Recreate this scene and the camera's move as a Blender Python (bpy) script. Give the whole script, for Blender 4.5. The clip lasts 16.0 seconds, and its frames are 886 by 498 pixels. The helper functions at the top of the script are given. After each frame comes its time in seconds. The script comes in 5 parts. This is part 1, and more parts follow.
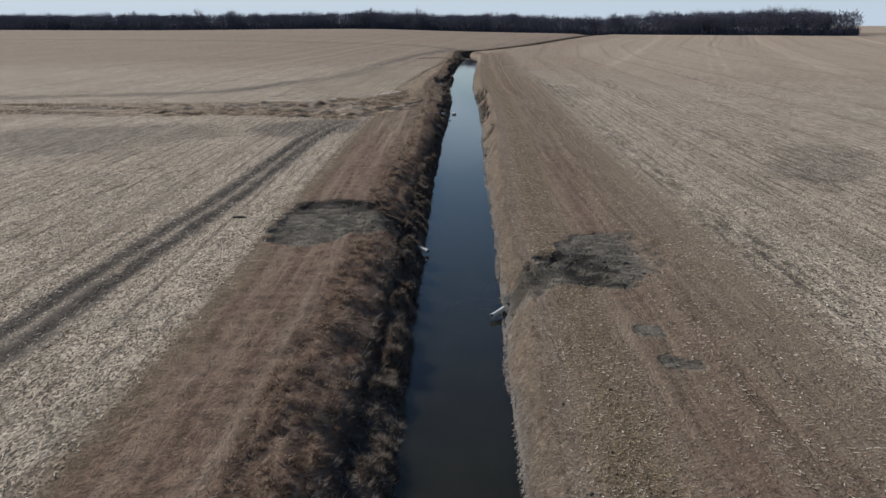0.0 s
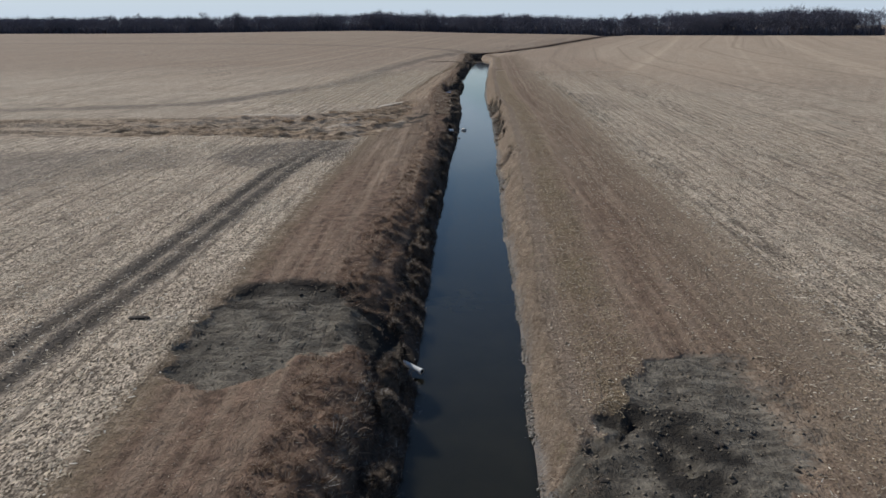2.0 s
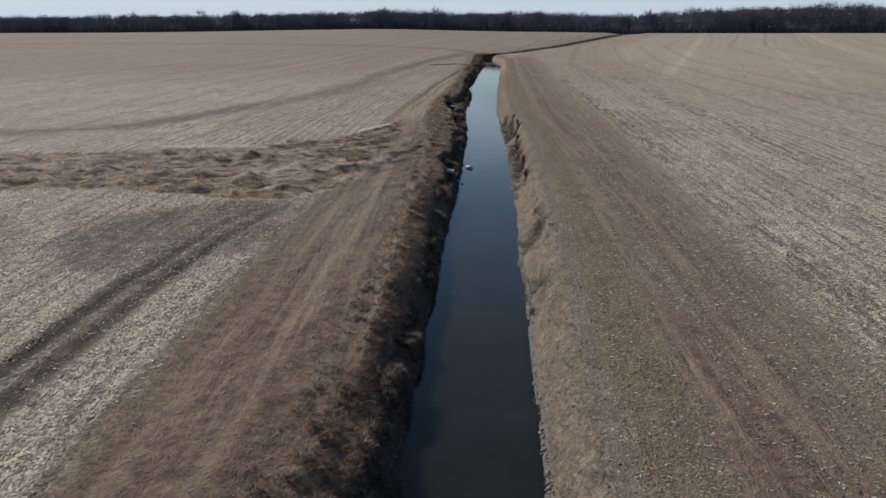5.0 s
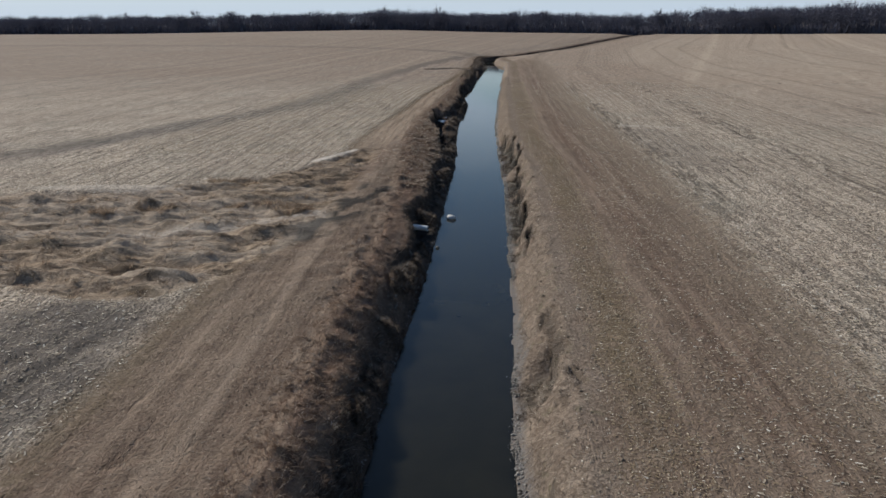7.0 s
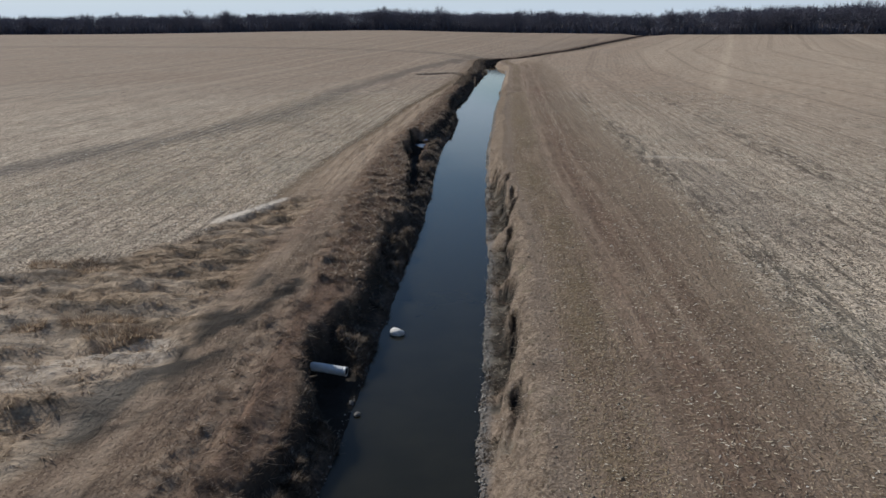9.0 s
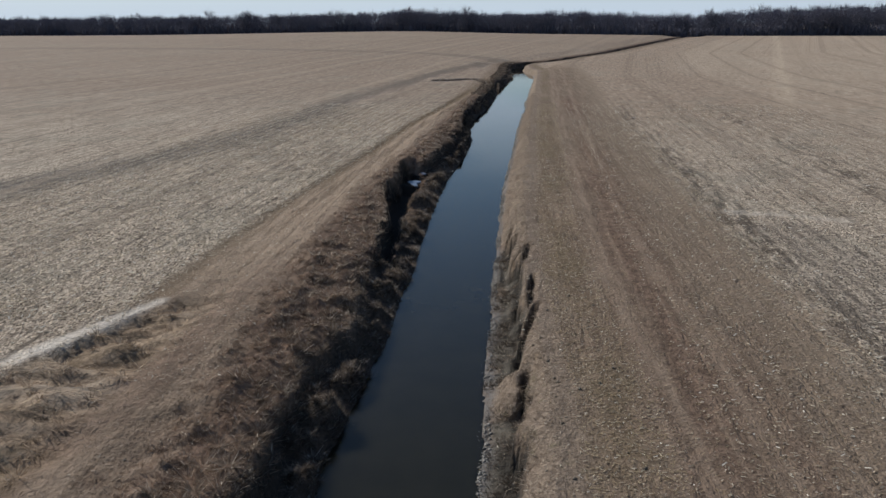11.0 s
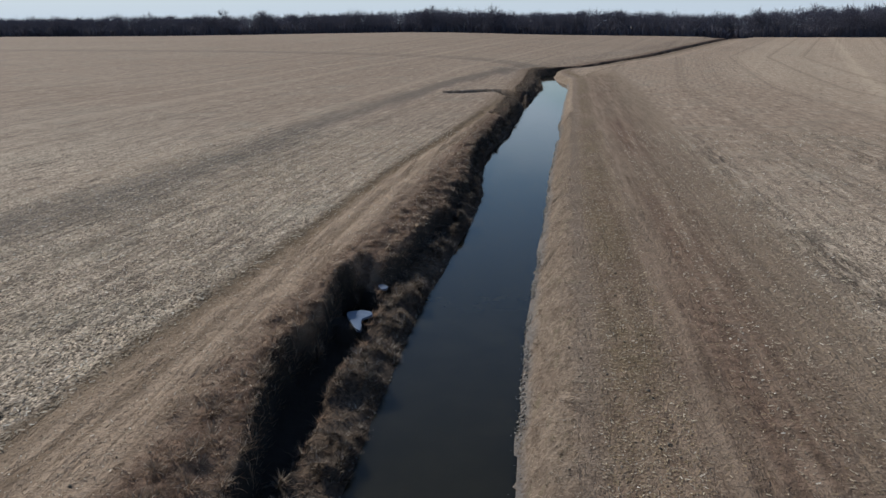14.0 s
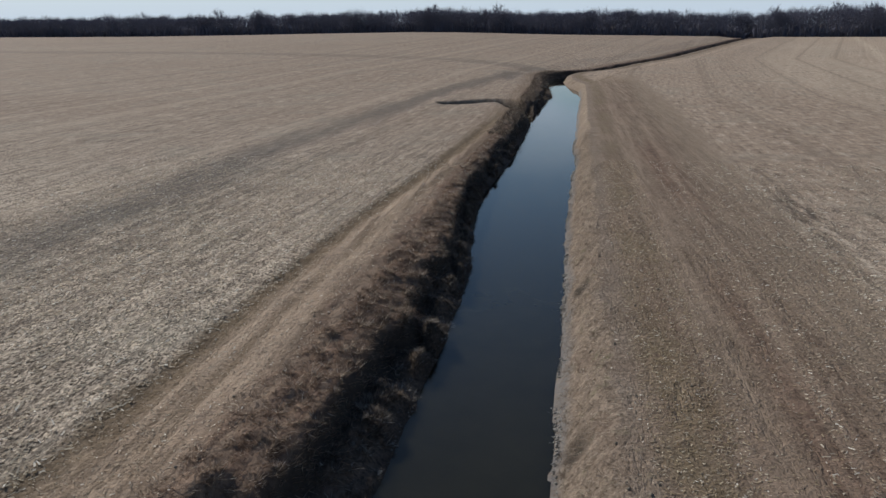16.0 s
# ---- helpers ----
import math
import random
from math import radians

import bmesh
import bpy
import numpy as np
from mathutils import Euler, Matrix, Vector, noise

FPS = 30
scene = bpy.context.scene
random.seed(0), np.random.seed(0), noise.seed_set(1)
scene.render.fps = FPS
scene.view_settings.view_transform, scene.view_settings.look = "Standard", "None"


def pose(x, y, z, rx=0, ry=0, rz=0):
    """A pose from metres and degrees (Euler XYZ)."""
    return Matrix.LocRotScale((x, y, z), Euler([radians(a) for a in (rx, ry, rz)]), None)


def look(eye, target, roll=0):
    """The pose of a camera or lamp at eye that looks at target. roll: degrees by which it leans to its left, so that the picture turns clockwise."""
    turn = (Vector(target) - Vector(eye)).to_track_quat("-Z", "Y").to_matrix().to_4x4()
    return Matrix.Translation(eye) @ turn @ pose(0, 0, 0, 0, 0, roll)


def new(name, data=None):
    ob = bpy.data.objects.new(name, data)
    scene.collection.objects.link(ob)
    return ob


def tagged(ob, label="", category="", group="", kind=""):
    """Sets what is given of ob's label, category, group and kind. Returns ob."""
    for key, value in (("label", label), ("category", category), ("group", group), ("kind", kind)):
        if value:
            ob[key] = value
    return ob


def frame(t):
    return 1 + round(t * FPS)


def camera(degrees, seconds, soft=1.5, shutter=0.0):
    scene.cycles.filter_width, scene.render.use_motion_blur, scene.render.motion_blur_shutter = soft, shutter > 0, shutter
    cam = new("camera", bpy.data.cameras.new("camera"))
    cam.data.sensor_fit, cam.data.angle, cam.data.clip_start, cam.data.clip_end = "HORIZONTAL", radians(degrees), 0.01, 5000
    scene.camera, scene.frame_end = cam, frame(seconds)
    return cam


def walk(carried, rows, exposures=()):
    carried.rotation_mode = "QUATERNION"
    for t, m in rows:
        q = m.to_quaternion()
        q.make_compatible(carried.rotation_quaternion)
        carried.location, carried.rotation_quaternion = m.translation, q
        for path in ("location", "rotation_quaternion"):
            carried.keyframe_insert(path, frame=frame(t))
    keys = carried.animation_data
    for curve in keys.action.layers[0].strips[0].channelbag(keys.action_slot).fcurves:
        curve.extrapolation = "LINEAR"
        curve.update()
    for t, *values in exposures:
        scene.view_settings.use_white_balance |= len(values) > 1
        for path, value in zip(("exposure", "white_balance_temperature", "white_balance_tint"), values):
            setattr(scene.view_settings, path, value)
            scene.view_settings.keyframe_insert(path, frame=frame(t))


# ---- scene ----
cam = camera(60.0, 16.0, soft=1.5)
PATH = [
    (0, (0.437, 0.627, 8.829), (0.436, 2.545, 8.264), 0.2),
    (0.5, (0.696, 3.476, 8.821), (0.683, 5.395, 8.257), 0.1),
    (1, (0.799, 6.546, 8.826), (0.778, 8.465, 8.263), 0.0),
    (1.5, (0.795, 9.867, 8.825), (0.767, 11.787, 8.263), -0.1),
    (2, (0.711, 13.314, 8.859), (0.681, 15.233, 8.297), -0.1),
    (2.5, (0.675, 16.893, 8.874), (0.64, 18.811, 8.311), -0.1),
    (3, (0.74, 20.574, 8.891), (0.701, 22.493, 8.327), -0.2),
    (3.5, (0.812, 24.435, 8.896), (0.771, 26.353, 8.33), -0.2),
    (4, (0.936, 28.17, 8.973), (0.89, 30.087, 8.404), -0.2),
    (6.5, (2.213, 46.925, 8.71), (2.147, 48.842, 8.146), -0.3),
    (7, (2.634, 51.077, 8.716), (2.565, 52.995, 8.151), -0.3),
    (7.5, (3.023, 55.194, 8.701), (2.951, 57.111, 8.137), -0.3),
    (8, (3.416, 59.315, 8.65), (3.342, 61.232, 8.087), -0.3),
    (8.5, (3.831, 63.349, 8.681), (3.754, 65.267, 8.118), -0.2),
    (9, (4.286, 67.315, 8.707), (4.202, 69.232, 8.142), -0.3),
    (9.5, (4.731, 71.311, 8.699), (4.616, 73.226, 8.135), -0.2),
    (10, (5.175, 75.27, 8.651), (5.048, 77.185, 8.088), -0.3),
    (12.5, (5.362, 95.469, 8.231), (5.152, 97.378, 7.671), -0.2),
    (13, (5.338, 99.258, 8.192), (5.121, 101.166, 7.634), -0.3),
    (13.5, (5.322, 102.908, 8.217), (5.097, 104.815, 7.659), -0.3),
    (14, (5.26, 106.645, 8.222), (5.033, 108.552, 7.663), -0.3),
    (14.5, (5.185, 110.466, 8.269), (4.953, 112.371, 7.706), -0.2),
    (15, (5.147, 114.116, 8.329), (4.911, 116.02, 7.765), -0.3),
    (15.5, (5.057, 117.758, 8.264), (4.82, 119.662, 7.702), -0.4),
    (16, (5.007, 121.475, 8.223), (4.764, 123.38, 7.663), -0.4),
]
walk(cam, [(t, look(e, g, r)) for t, e, g, r in PATH])

# ---- sky, sun, exposure ----
SUN_TO = Vector((-0.66, 0.50, 0.60)).normalized()      # towards the sun: ahead and to the left
sun_elev = math.asin(SUN_TO.z)
sun_az = math.atan2(SUN_TO.x, SUN_TO.y)

world = bpy.data.worlds.new("world")
scene.world = world
world.use_nodes = True
wn, wl = world.node_tree.nodes, world.node_tree.links
sky = wn.new("ShaderNodeTexSky")
sky.sky_type = "NISHITA"
sky.sun_disc = False
sky.sun_elevation = sun_elev
sky.sun_rotation = sun_az
sky.air_density, sky.dust_density, sky.ozone_density = 1.0, 0.12, 3.0
coord = wn.new("ShaderNodeTexCoord")
cmap = wn.new("ShaderNodeMapping")
cmap.inputs["Scale"].default_value = (1.0, 1.0, 2.6)
cloud = wn.new("ShaderNodeTexNoise")
cloud.inputs["Scale"].default_value = 3.6
cloud.inputs["Detail"].default_value = 6.0
cramp = wn.new("ShaderNodeMapRange")
cramp.inputs["From Min"].default_value = 0.48
cramp.inputs["From Max"].default_value = 0.60
cramp.inputs["To Max"].default_value = 0.72
haze = wn.new("ShaderNodeMapRange")
haze.interpolation_type = "SMOOTHSTEP"
haze.inputs["From Min"].default_value = 0.115
haze.inputs["From Max"].default_value = 0.0
haze.inputs["To Min"].default_value = 0.0
haze.inputs["To Max"].default_value = 0.92
split = wn.new("ShaderNodeSeparateXYZ")
most = wn.new("ShaderNodeMath")
most.operation = "MAXIMUM"
cmix = wn.new("ShaderNodeMix")
cmix.data_type = "RGBA"
cmix.inputs["B"].default_value = (6.7, 8.1, 9.9, 1.0)
wl.new(coord.outputs["Generated"], cmap.inputs["Vector"])
wl.new(cmap.outputs["Vector"], cloud.inputs["Vector"])
wl.new(cloud.outputs["Fac"], cramp.inputs["Value"])
wl.new(coord.outputs["Generated"], split.inputs["Vector"])
wl.new(split.outputs["Z"], haze.inputs["Value"])
thin = wn.new("ShaderNodeMapRange")
thin.inputs["From Min"].default_value = 0.11
thin.inputs["From Max"].default_value = 0.22
thin.inputs["To Min"].default_value = 1.0
thin.inputs["To Max"].default_value = 0.0
fewer = wn.new("ShaderNodeMath")
fewer.operation = "MULTIPLY"
wl.new(split.outputs["Z"], thin.inputs["Value"])
wl.new(cramp.outputs["Result"], fewer.inputs[0])
wl.new(thin.outputs["Result"], fewer.inputs[1])
wl.new(fewer.outputs[0], most.inputs[0])
wl.new(haze.outputs["Result"], most.inputs[1])
wl.new(most.outputs[0], cmix.inputs["Factor"])
wl.new(sky.outputs["Color"], cmix.inputs["A"])
back = wn["Background"]
back.inputs["Strength"].default_value = 0.079
wl.new(cmix.outputs["Result"], back.inputs["Color"])

sun_data = bpy.data.lights.new("sun", "SUN")
sun_data.energy = 4.0
sun_data.angle = radians(0.6)
sun_data.color = (1.0, 0.945, 0.862)
sun = new("sun", sun_data)
sun.matrix_world = look((0, 0, 60), Vector((0, 0, 60)) - SUN_TO)
scene.view_settings.exposure = 0.0


# ---- node helpers ----
class Mat:
    """A node material with a few short ways to add nodes."""

    def __init__(self, name, rough=0.9, spec=0.25):
        self.m = bpy.data.materials.new(name)
        self.m.use_nodes = True
        self.n, self.l = self.m.node_tree.nodes, self.m.node_tree.links
        self.b = self.n["Principled BSDF"]
        self.b.inputs["Roughness"].default_value = rough
        self.b.inputs["Specular IOR Level"].default_value = spec

    def put(self, socket, value):
        if isinstance(value, bpy.types.NodeSocket):
            self.l.new(value, socket)
        elif isinstance(value, tuple) and len(value) == 3 and socket.type == "RGBA":
            socket.default_value = (*value, 1.0)
        else:
            socket.default_value = value

    def attr(self, name):
        node = self.n.new("ShaderNodeAttribute")
        node.attribute_name = name
        return node.outputs["Fac"]

    def place(self, scale=(1, 1, 1), turn=0.0):
        co = self.n.new("ShaderNodeNewGeometry")
        mp = self.n.new("ShaderNodeMapping")
        mp.inputs["Scale"].default_value = scale
        mp.inputs["Rotation"].default_value = (0, 0, turn)
        self.l.new(co.outputs["Position"], mp.inputs["Vector"])
        return mp.outputs["Vector"]

    def rows(self, kx, ky):
        """Coordinates that follow the crop rows: across them and along them."""
        pos = self.n.new("ShaderNodeSeparateXYZ")
        self.l.new(self.place(), pos.inputs["Vector"])
        out = self.n.new("ShaderNodeCombineXYZ")
        self.l.new(self.calc("MULTIPLY", self.attr("across"), kx), out.inputs["X"])
        self.l.new(self.calc("MULTIPLY", pos.outputs["Y"], ky), out.inputs["Y"])
        return out.outputs["Vector"]

    def noise(self, scale, detail=4.0, rough=0.6, vector=None):
        node = self.n.new("ShaderNodeTexNoise")
        node.inputs["Scale"].default_value = scale
        node.inputs["Detail"].default_value = detail
        node.inputs["Roughness"].default_value = rough
        self.l.new(vector or self.place(), node.inputs["Vector"])
        return node.outputs["Fac"]

    def span(self, value, a, b, to_a=0.0, to_b=1.0):
        node = self.n.new("ShaderNodeMapRange")
        self.put(node.inputs["Value"], value)
        for key, v in (("From Min", a), ("From Max", b), ("To Min", to_a), ("To Max", to_b)):
            node.inputs[key].default_value = v
        return node.outputs["Result"]

    def mix(self, fac, a, b, blend="MIX"):
        node = self.n.new("ShaderNodeMix")
        node.data_type = "RGBA"
        node.blend_type = blend
        self.put(node.inputs["Factor"], fac)
        self.put(node.inputs["A"], a)
        self.put(node.inputs["B"], b)
        return node.outputs["Result"]

    def calc(self, op, a, b=0.0):
        node = self.n.new("ShaderNodeMath")
        node.operation = op
        self.put(node.inputs[0], a)
        self.put(node.inputs[1], b)
        return node.outputs[0]

    def chips(self, scale, stretch):
        """A random tone for each small flake."""
        node = self.n.new("ShaderNodeTexVoronoi")
        node.inputs["Scale"].default_value = scale
        node.inputs["Randomness"].default_value = 1.0
        self.l.new(self.place(stretch, 0.3), node.inputs["Vector"])
        sep = self.n.new("ShaderNodeSeparateColor")
        self.l.new(node.outputs["Color"], sep.inputs["Color"])
        return sep.outputs["Red"]

    def island(self):
        return self.n.new("ShaderNodeNewGeometry").outputs["Random Per Island"]

    def random(self):
        return self.n.new("ShaderNodeObjectInfo").outputs["Random"]

    def bump(self, height, strength, distance):
        node = self.n.new("ShaderNodeBump")
        node.inputs["Strength"].default_value = strength
        node.inputs["Distance"].default_value = distance
        self.l.new(height, node.inputs["Height"])
        self.l.new(node.outputs["Normal"], self.b.inputs["Normal"])

    def color(self, value):
        self.put(self.b.inputs["Base Color"], value)
        return self.m


# ---- materials ----
def ground_material():
    m = Mat("farmland", 0.95, 0.12)
    fine = m.noise(9.0, 5.0, 0.7)
    mid = m.noise(1.1, 4.0, 0.6)
    wide = m.noise(0.07, 4.0, 0.55)
    streak = m.noise(1.0, 5.0, 0.65, m.place((2.6, 0.22, 1.0), -0.035))
    # fields: bleached maize residue over grey-brown soil
    chips = m.chips(17.0, (1.4, 0.6, 1.0))
    clump = m.noise(2.3, 3.0, 0.7)
    litter = m.calc("ADD", m.calc("MULTIPLY", chips, 0.50), m.calc("ADD", m.calc("MULTIPLY", clump, 0.50), m.calc("MULTIPLY", fine, 0.65)))
    litter = m.span(litter, 0.66, 1.02)
    field = m.mix(litter, (0.100, 0.082, 0.062), (0.770, 0.668, 0.518))
    field = m.mix(m.span(wide, 0.35, 0.7, 0.0, 0.35), field, (0.275, 0.220, 0.164))
    stub = m.mix(m.span(m.calc("ADD", m.calc("MULTIPLY", clump, 0.5), m.calc("MULTIPLY", mid, 0.5)), 0.36, 0.64), (0.200, 0.156, 0.116), (0.440, 0.352, 0.262))
    stub = m.mix(m.span(streak, 0.35, 0.7, 0.0, 0.45), stub, (0.240, 0.180, 0.132))
    field = m.mix(m.attr("tan"), field, stub)
    # long tillage bands of the right-hand field
    bandco = m.n.new("ShaderNodeCombineXYZ")
    m.l.new(m.attr("sway"), bandco.inputs["X"])
    band = m.noise(0.085, 3.0, 0.6, bandco.outputs["Vector"])
    field = m.mix(m.calc("MULTIPLY", m.attr("tilled"), m.span(band, 0.52, 0.58, 0.0, 0.40)), field, (0.235, 0.190, 0.140))
    field = m.mix(m.calc("MULTIPLY", m.attr("tilled"), m.span(band, 0.46, 0.41, 0.0, 0.60)), field, (0.500, 0.415, 0.305))
    field = m.mix(m.calc("MULTIPLY", m.attr("tilled"), 0.35), field, (0.520, 0.435, 0.325))
    row = m.n.new("ShaderNodeTexWave")
    row.wave_type, row.bands_direction = "BANDS", "X"
    row.inputs["Scale"].default_value = 0.314 / 0.76
    row.inputs["Distortion"].default_value = 0.5
    row.inputs["Detail Scale"].default_value = 0.6
    rowco = m.n.new("ShaderNodeCombineXYZ")
    m.l.new(m.attr("across"), rowco.inputs["X"])
    m.l.new(m.calc("MULTIPLY", mid, 0.5), rowco.inputs["Y"])
    m.l.new(rowco.outputs["Vector"], row.inputs["Vector"])
    gaps = m.calc("MULTIPLY", m.span(row.outputs["Fac"], 0.30, 0.05), m.span(m.noise(0.9, 5.0, 0.7, m.place((1, 0.16, 1))), 0.40, 0.62))
    field = m.mix(m.calc("MULTIPLY", gaps, m.span(m.attr("tan"), 0.0, 0.9, 0.72, 0.25)), field, (0.110, 0.092, 0.072))
    # broken furrows and rows of clods, in patches, with bleached ridges between
    furrow = m.calc("ADD", m.calc("MULTIPLY", m.noise(1.0, 5.0, 0.68, m.rows(1.9, 0.36)), 0.78), m.calc("MULTIPLY", m.noise(5.0, 3.0, 0.7), 0.22))
    patchy = m.noise(0.055, 3.0, 0.6)
    furrow_fac = m.calc("MULTIPLY", m.span(furrow, 0.54, 0.66), m.span(patchy, 0.40, 0.58, 0.30, 0.95))
    furrow_fac = m.calc("MAXIMUM", furrow_fac, m.calc("MULTIPLY", m.attr("dash"), m.span(furrow, 0.47, 0.56, 0.0, 0.9)))
    field = m.mix(m.span(furrow, 0.47, 0.34, 0.0, 0.50), field, (0.680, 0.600, 0.475))
    field = m.mix(furrow_fac, field, (0.095, 0.078, 0.061))
    field = m.mix(m.span(m.noise(0.16, 4.0, 0.6), 0.52, 0.70, 0.0, 0.34), field, (0.235, 0.232, 0.185))
    field = m.mix(m.calc("MULTIPLY", m.attr("damp"), m.span(mid, 0.25, 0.65, 0.45, 1.0)), field, (0.105, 0.094, 0.082))
    # long faint bands where machines drove
    laneco = m.n.new("ShaderNodeCombineXYZ")
    m.l.new(m.attr("across"), laneco.inputs["X"])
    drive = m.noise(0.34, 3.0, 0.6, laneco.outputs["Vector"])
    field = m.mix(m.span(drive, 0.53, 0.66, 0.0, 0.42), field, (0.165, 0.135, 0.102))
    field = m.mix(m.span(drive, 0.46, 0.36, 0.0, 0.30), field, (0.450, 0.378, 0.285))
    field = m.mix(1.0, field, (1.0, 0.972, 0.985), "MULTIPLY")
    # grassed strips beside the ditch
    lawn = m.mix(m.span(streak, 0.32, 0.68), (0.108, 0.077, 0.056), (0.280, 0.210, 0.155))
    lanes = m.noise(1.0, 3.0, 0.5, m.place((0.62, 0.05, 1.0), -0.035))
    lawn = m.mix(m.span(clump, 0.35, 0.7, 0.0, 0.5), lawn, (0.268, 0.200, 0.149))
    lawn = m.mix(m.span(lanes, 0.42, 0.62, 0.0, 0.42), lawn, (0.180, 0.118, 0.085))
    lawn = m.mix(m.span(m.noise(0.5, 4.0, 0.65), 0.46, 0.66, 0.0, 0.5), lawn, (0.240, 0.188, 0.138))
    lawn = m.mix(m.span(chips, 0.0, 0.28, 0.75, 0.0), lawn, (0.062, 0.044, 0.033))
    lawn = m.mix(m.span(chips, 0.80, 1.0, 0.0, 0.65), lawn, (0.400, 0.315, 0.235))
    lawn = m.mix(m.span(fine, 0.5, 0.7, 0.0, 0.75), lawn, (0.345, 0.265, 0.196))
    lawn = m.mix(m.span(mid, 0.55, 0.75, 0.0, 0.5), lawn, (0.105, 0.066, 0.046))
    rust = m.mix(m.span(clump, 0.36, 0.64), (0.086, 0.054, 0.040), (0.270, 0.178, 0.130))
    lawn = m.mix(m.attr("rust"), lawn, rust)
    combed = m.noise(1.0, 4.0, 0.6, m.place((3.4, 0.10, 1.0), -0.02))
    lawn = m.mix(m.span(combed, 0.50, 0.64, 0.0, 0.45), lawn, (0.345, 0.262, 0.192))
    lawn = m.mix(m.span(combed, 0.46, 0.34, 0.0, 0.35), lawn, (0.098, 0.070, 0.050))
    lawn = m.mix(m.calc("MULTIPLY", m.attr("outer"), m.span(mid, 0.30, 0.60, 0.10, 0.42)), lawn, (0.370, 0.300, 0.222))
    lawn = m.mix(0.13, lawn, (0.070, 0.054, 0.038))
    ragged = m.span(m.calc("ADD", m.attr("strip"), m.calc("MULTIPLY", m.calc("SUBTRACT", mid, 0.5), 1.3)), 0.15, 0.85)
    lawn = m.mix(m.calc("MULTIPLY", m.attr("worn"), m.span(streak, 0.32, 0.60, 0.1, 0.8)), lawn, (0.350, 0.272, 0.203))
    base = m.mix(ragged, field, lawn)
    base = m.mix(m.calc("MULTIPLY", m.attr("gold"), m.span(clump, 0.66, 0.44, 0.0, 0.95)), base, (0.108, 0.083, 0.052))
    base = m.mix(m.calc("MULTIPLY", m.attr("gold"), m.span(fine, 0.42, 0.62, 0.0, 0.75)), base, (0.290, 0.222, 0.145))
    way = m.mix(m.span(clump, 0.36, 0.62), (0.200, 0.146, 0.102), (0.470, 0.362, 0.256))
    base = m.mix(m.calc("MULTIPLY", m.attr("way"), m.span(m.noise(0.9, 4.0, 0.65, m.place((0.35, 1.2, 1.0))), 0.36, 0.58, 0.2, 0.9)), base, way)
    lumps = m.noise(1.0, 4.0, 0.62, m.place((0.62, 1.9, 1.0)))
    base = m.mix(m.calc("MULTIPLY", m.attr("way"), m.span(lumps, 0.52, 0.60, 0.0, 0.85)), base, (0.092, 0.070, 0.050))
    # rough furrow along the lane's edge, bare lane beside it
    base = m.mix(m.calc("MULTIPLY", m.attr("lane"), m.span(streak, 0.34, 0.62, 0.45, 0.95)), base, (0.450, 0.348, 0.256))
    base = m.mix(m.calc("MULTIPLY", m.attr("lane"), m.span(combed, 0.50, 0.40, 0.0, 0.7)), base, (0.185, 0.134, 0.092))
    base = m.mix(m.calc("MULTIPLY", m.attr("lane"), m.span(chips, 0.0, 0.30, 0.6, 0.0)), base, (0.120, 0.086, 0.060))
    base = m.mix(m.calc("MULTIPLY", m.attr("furrow"), m.span(m.calc("ADD", m.calc("MULTIPLY", fine, 0.5), m.calc("MULTIPLY", clump, 0.5)), 0.40, 0.56, 0.25, 1.0)), base, (0.120, 0.087, 0.054))
    # banks; the left one's base colour is darkened for its shade
    shaded_slope_l = m.mix(m.span(fine, 0.35, 0.65), (0.046, 0.036, 0.028), (0.195, 0.146, 0.110))
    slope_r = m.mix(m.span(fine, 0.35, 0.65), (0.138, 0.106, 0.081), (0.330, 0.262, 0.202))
    slope_r = m.mix(m.span(m.noise(0.8, 4.0, 0.65), 0.50, 0.68, 0.0, 0.5), slope_r, (0.150, 0.106, 0.080))
    slope_r = m.mix(m.span(m.noise(1.7, 4.0, 0.7), 0.56, 0.70, 0.0, 0.60), slope_r, (0.145, 0.140, 0.082))
    slope_r = m.mix(m.span(m.noise(1.0, 4.0, 0.65, m.place((0.9, 2.2, 1.0))), 0.54, 0.70, 0.0, 0.7), slope_r, (0.400, 0.322, 0.250))
    base = m.mix(m.attr("bank_l"), base, shaded_slope_l)
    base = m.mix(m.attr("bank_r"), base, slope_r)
    # bare and wet soil, shade painted in cuts and hollows, bleached straw
    soil = m.mix(m.span(m.calc("ADD", m.calc("MULTIPLY", fine, 0.5), m.calc("MULTIPLY", clump, 0.5)), 0.38, 0.62), (0.070, 0.062, 0.051), (0.226, 0.203, 0.168))
    soil = m.mix(m.span(mid, 0.52, 0.68, 0.0, 0.7), soil, (0.070, 0.060, 0.050))
    tread = m.noise(1.0, 3.0, 0.6, m.place((1.3, 3.4, 1.0), 0.6))
    soil = m.mix(m.span(tread, 0.50, 0.62, 0.0, 0.65), soil, (0.060, 0.053, 0.044))
    soil = m.mix(m.span(tread, 0.46, 0.36, 0.0, 0.6), soil, (0.215, 0.196, 0.160))
    soil = m.mix(m.span(chips, 0.8, 1.0, 0.0, 0.5), soil, (0.230, 0.200, 0.160))
    bare = m.span(m.calc("ADD", m.attr("soil"), m.calc("ADD", m.calc("MULTIPLY", m.calc("SUBTRACT", mid, 0.5), 0.7), m.calc("MULTIPLY", m.calc("SUBTRACT", fine, 0.5), 0.8))), 0.35, 0.70)
    base = m.mix(bare, base, soil)
    # near-black for wet soil and for the bank shade put into the colour
    base = m.mix(m.attr("wet_and_shade"), base, (0.030, 0.027, 0.024))
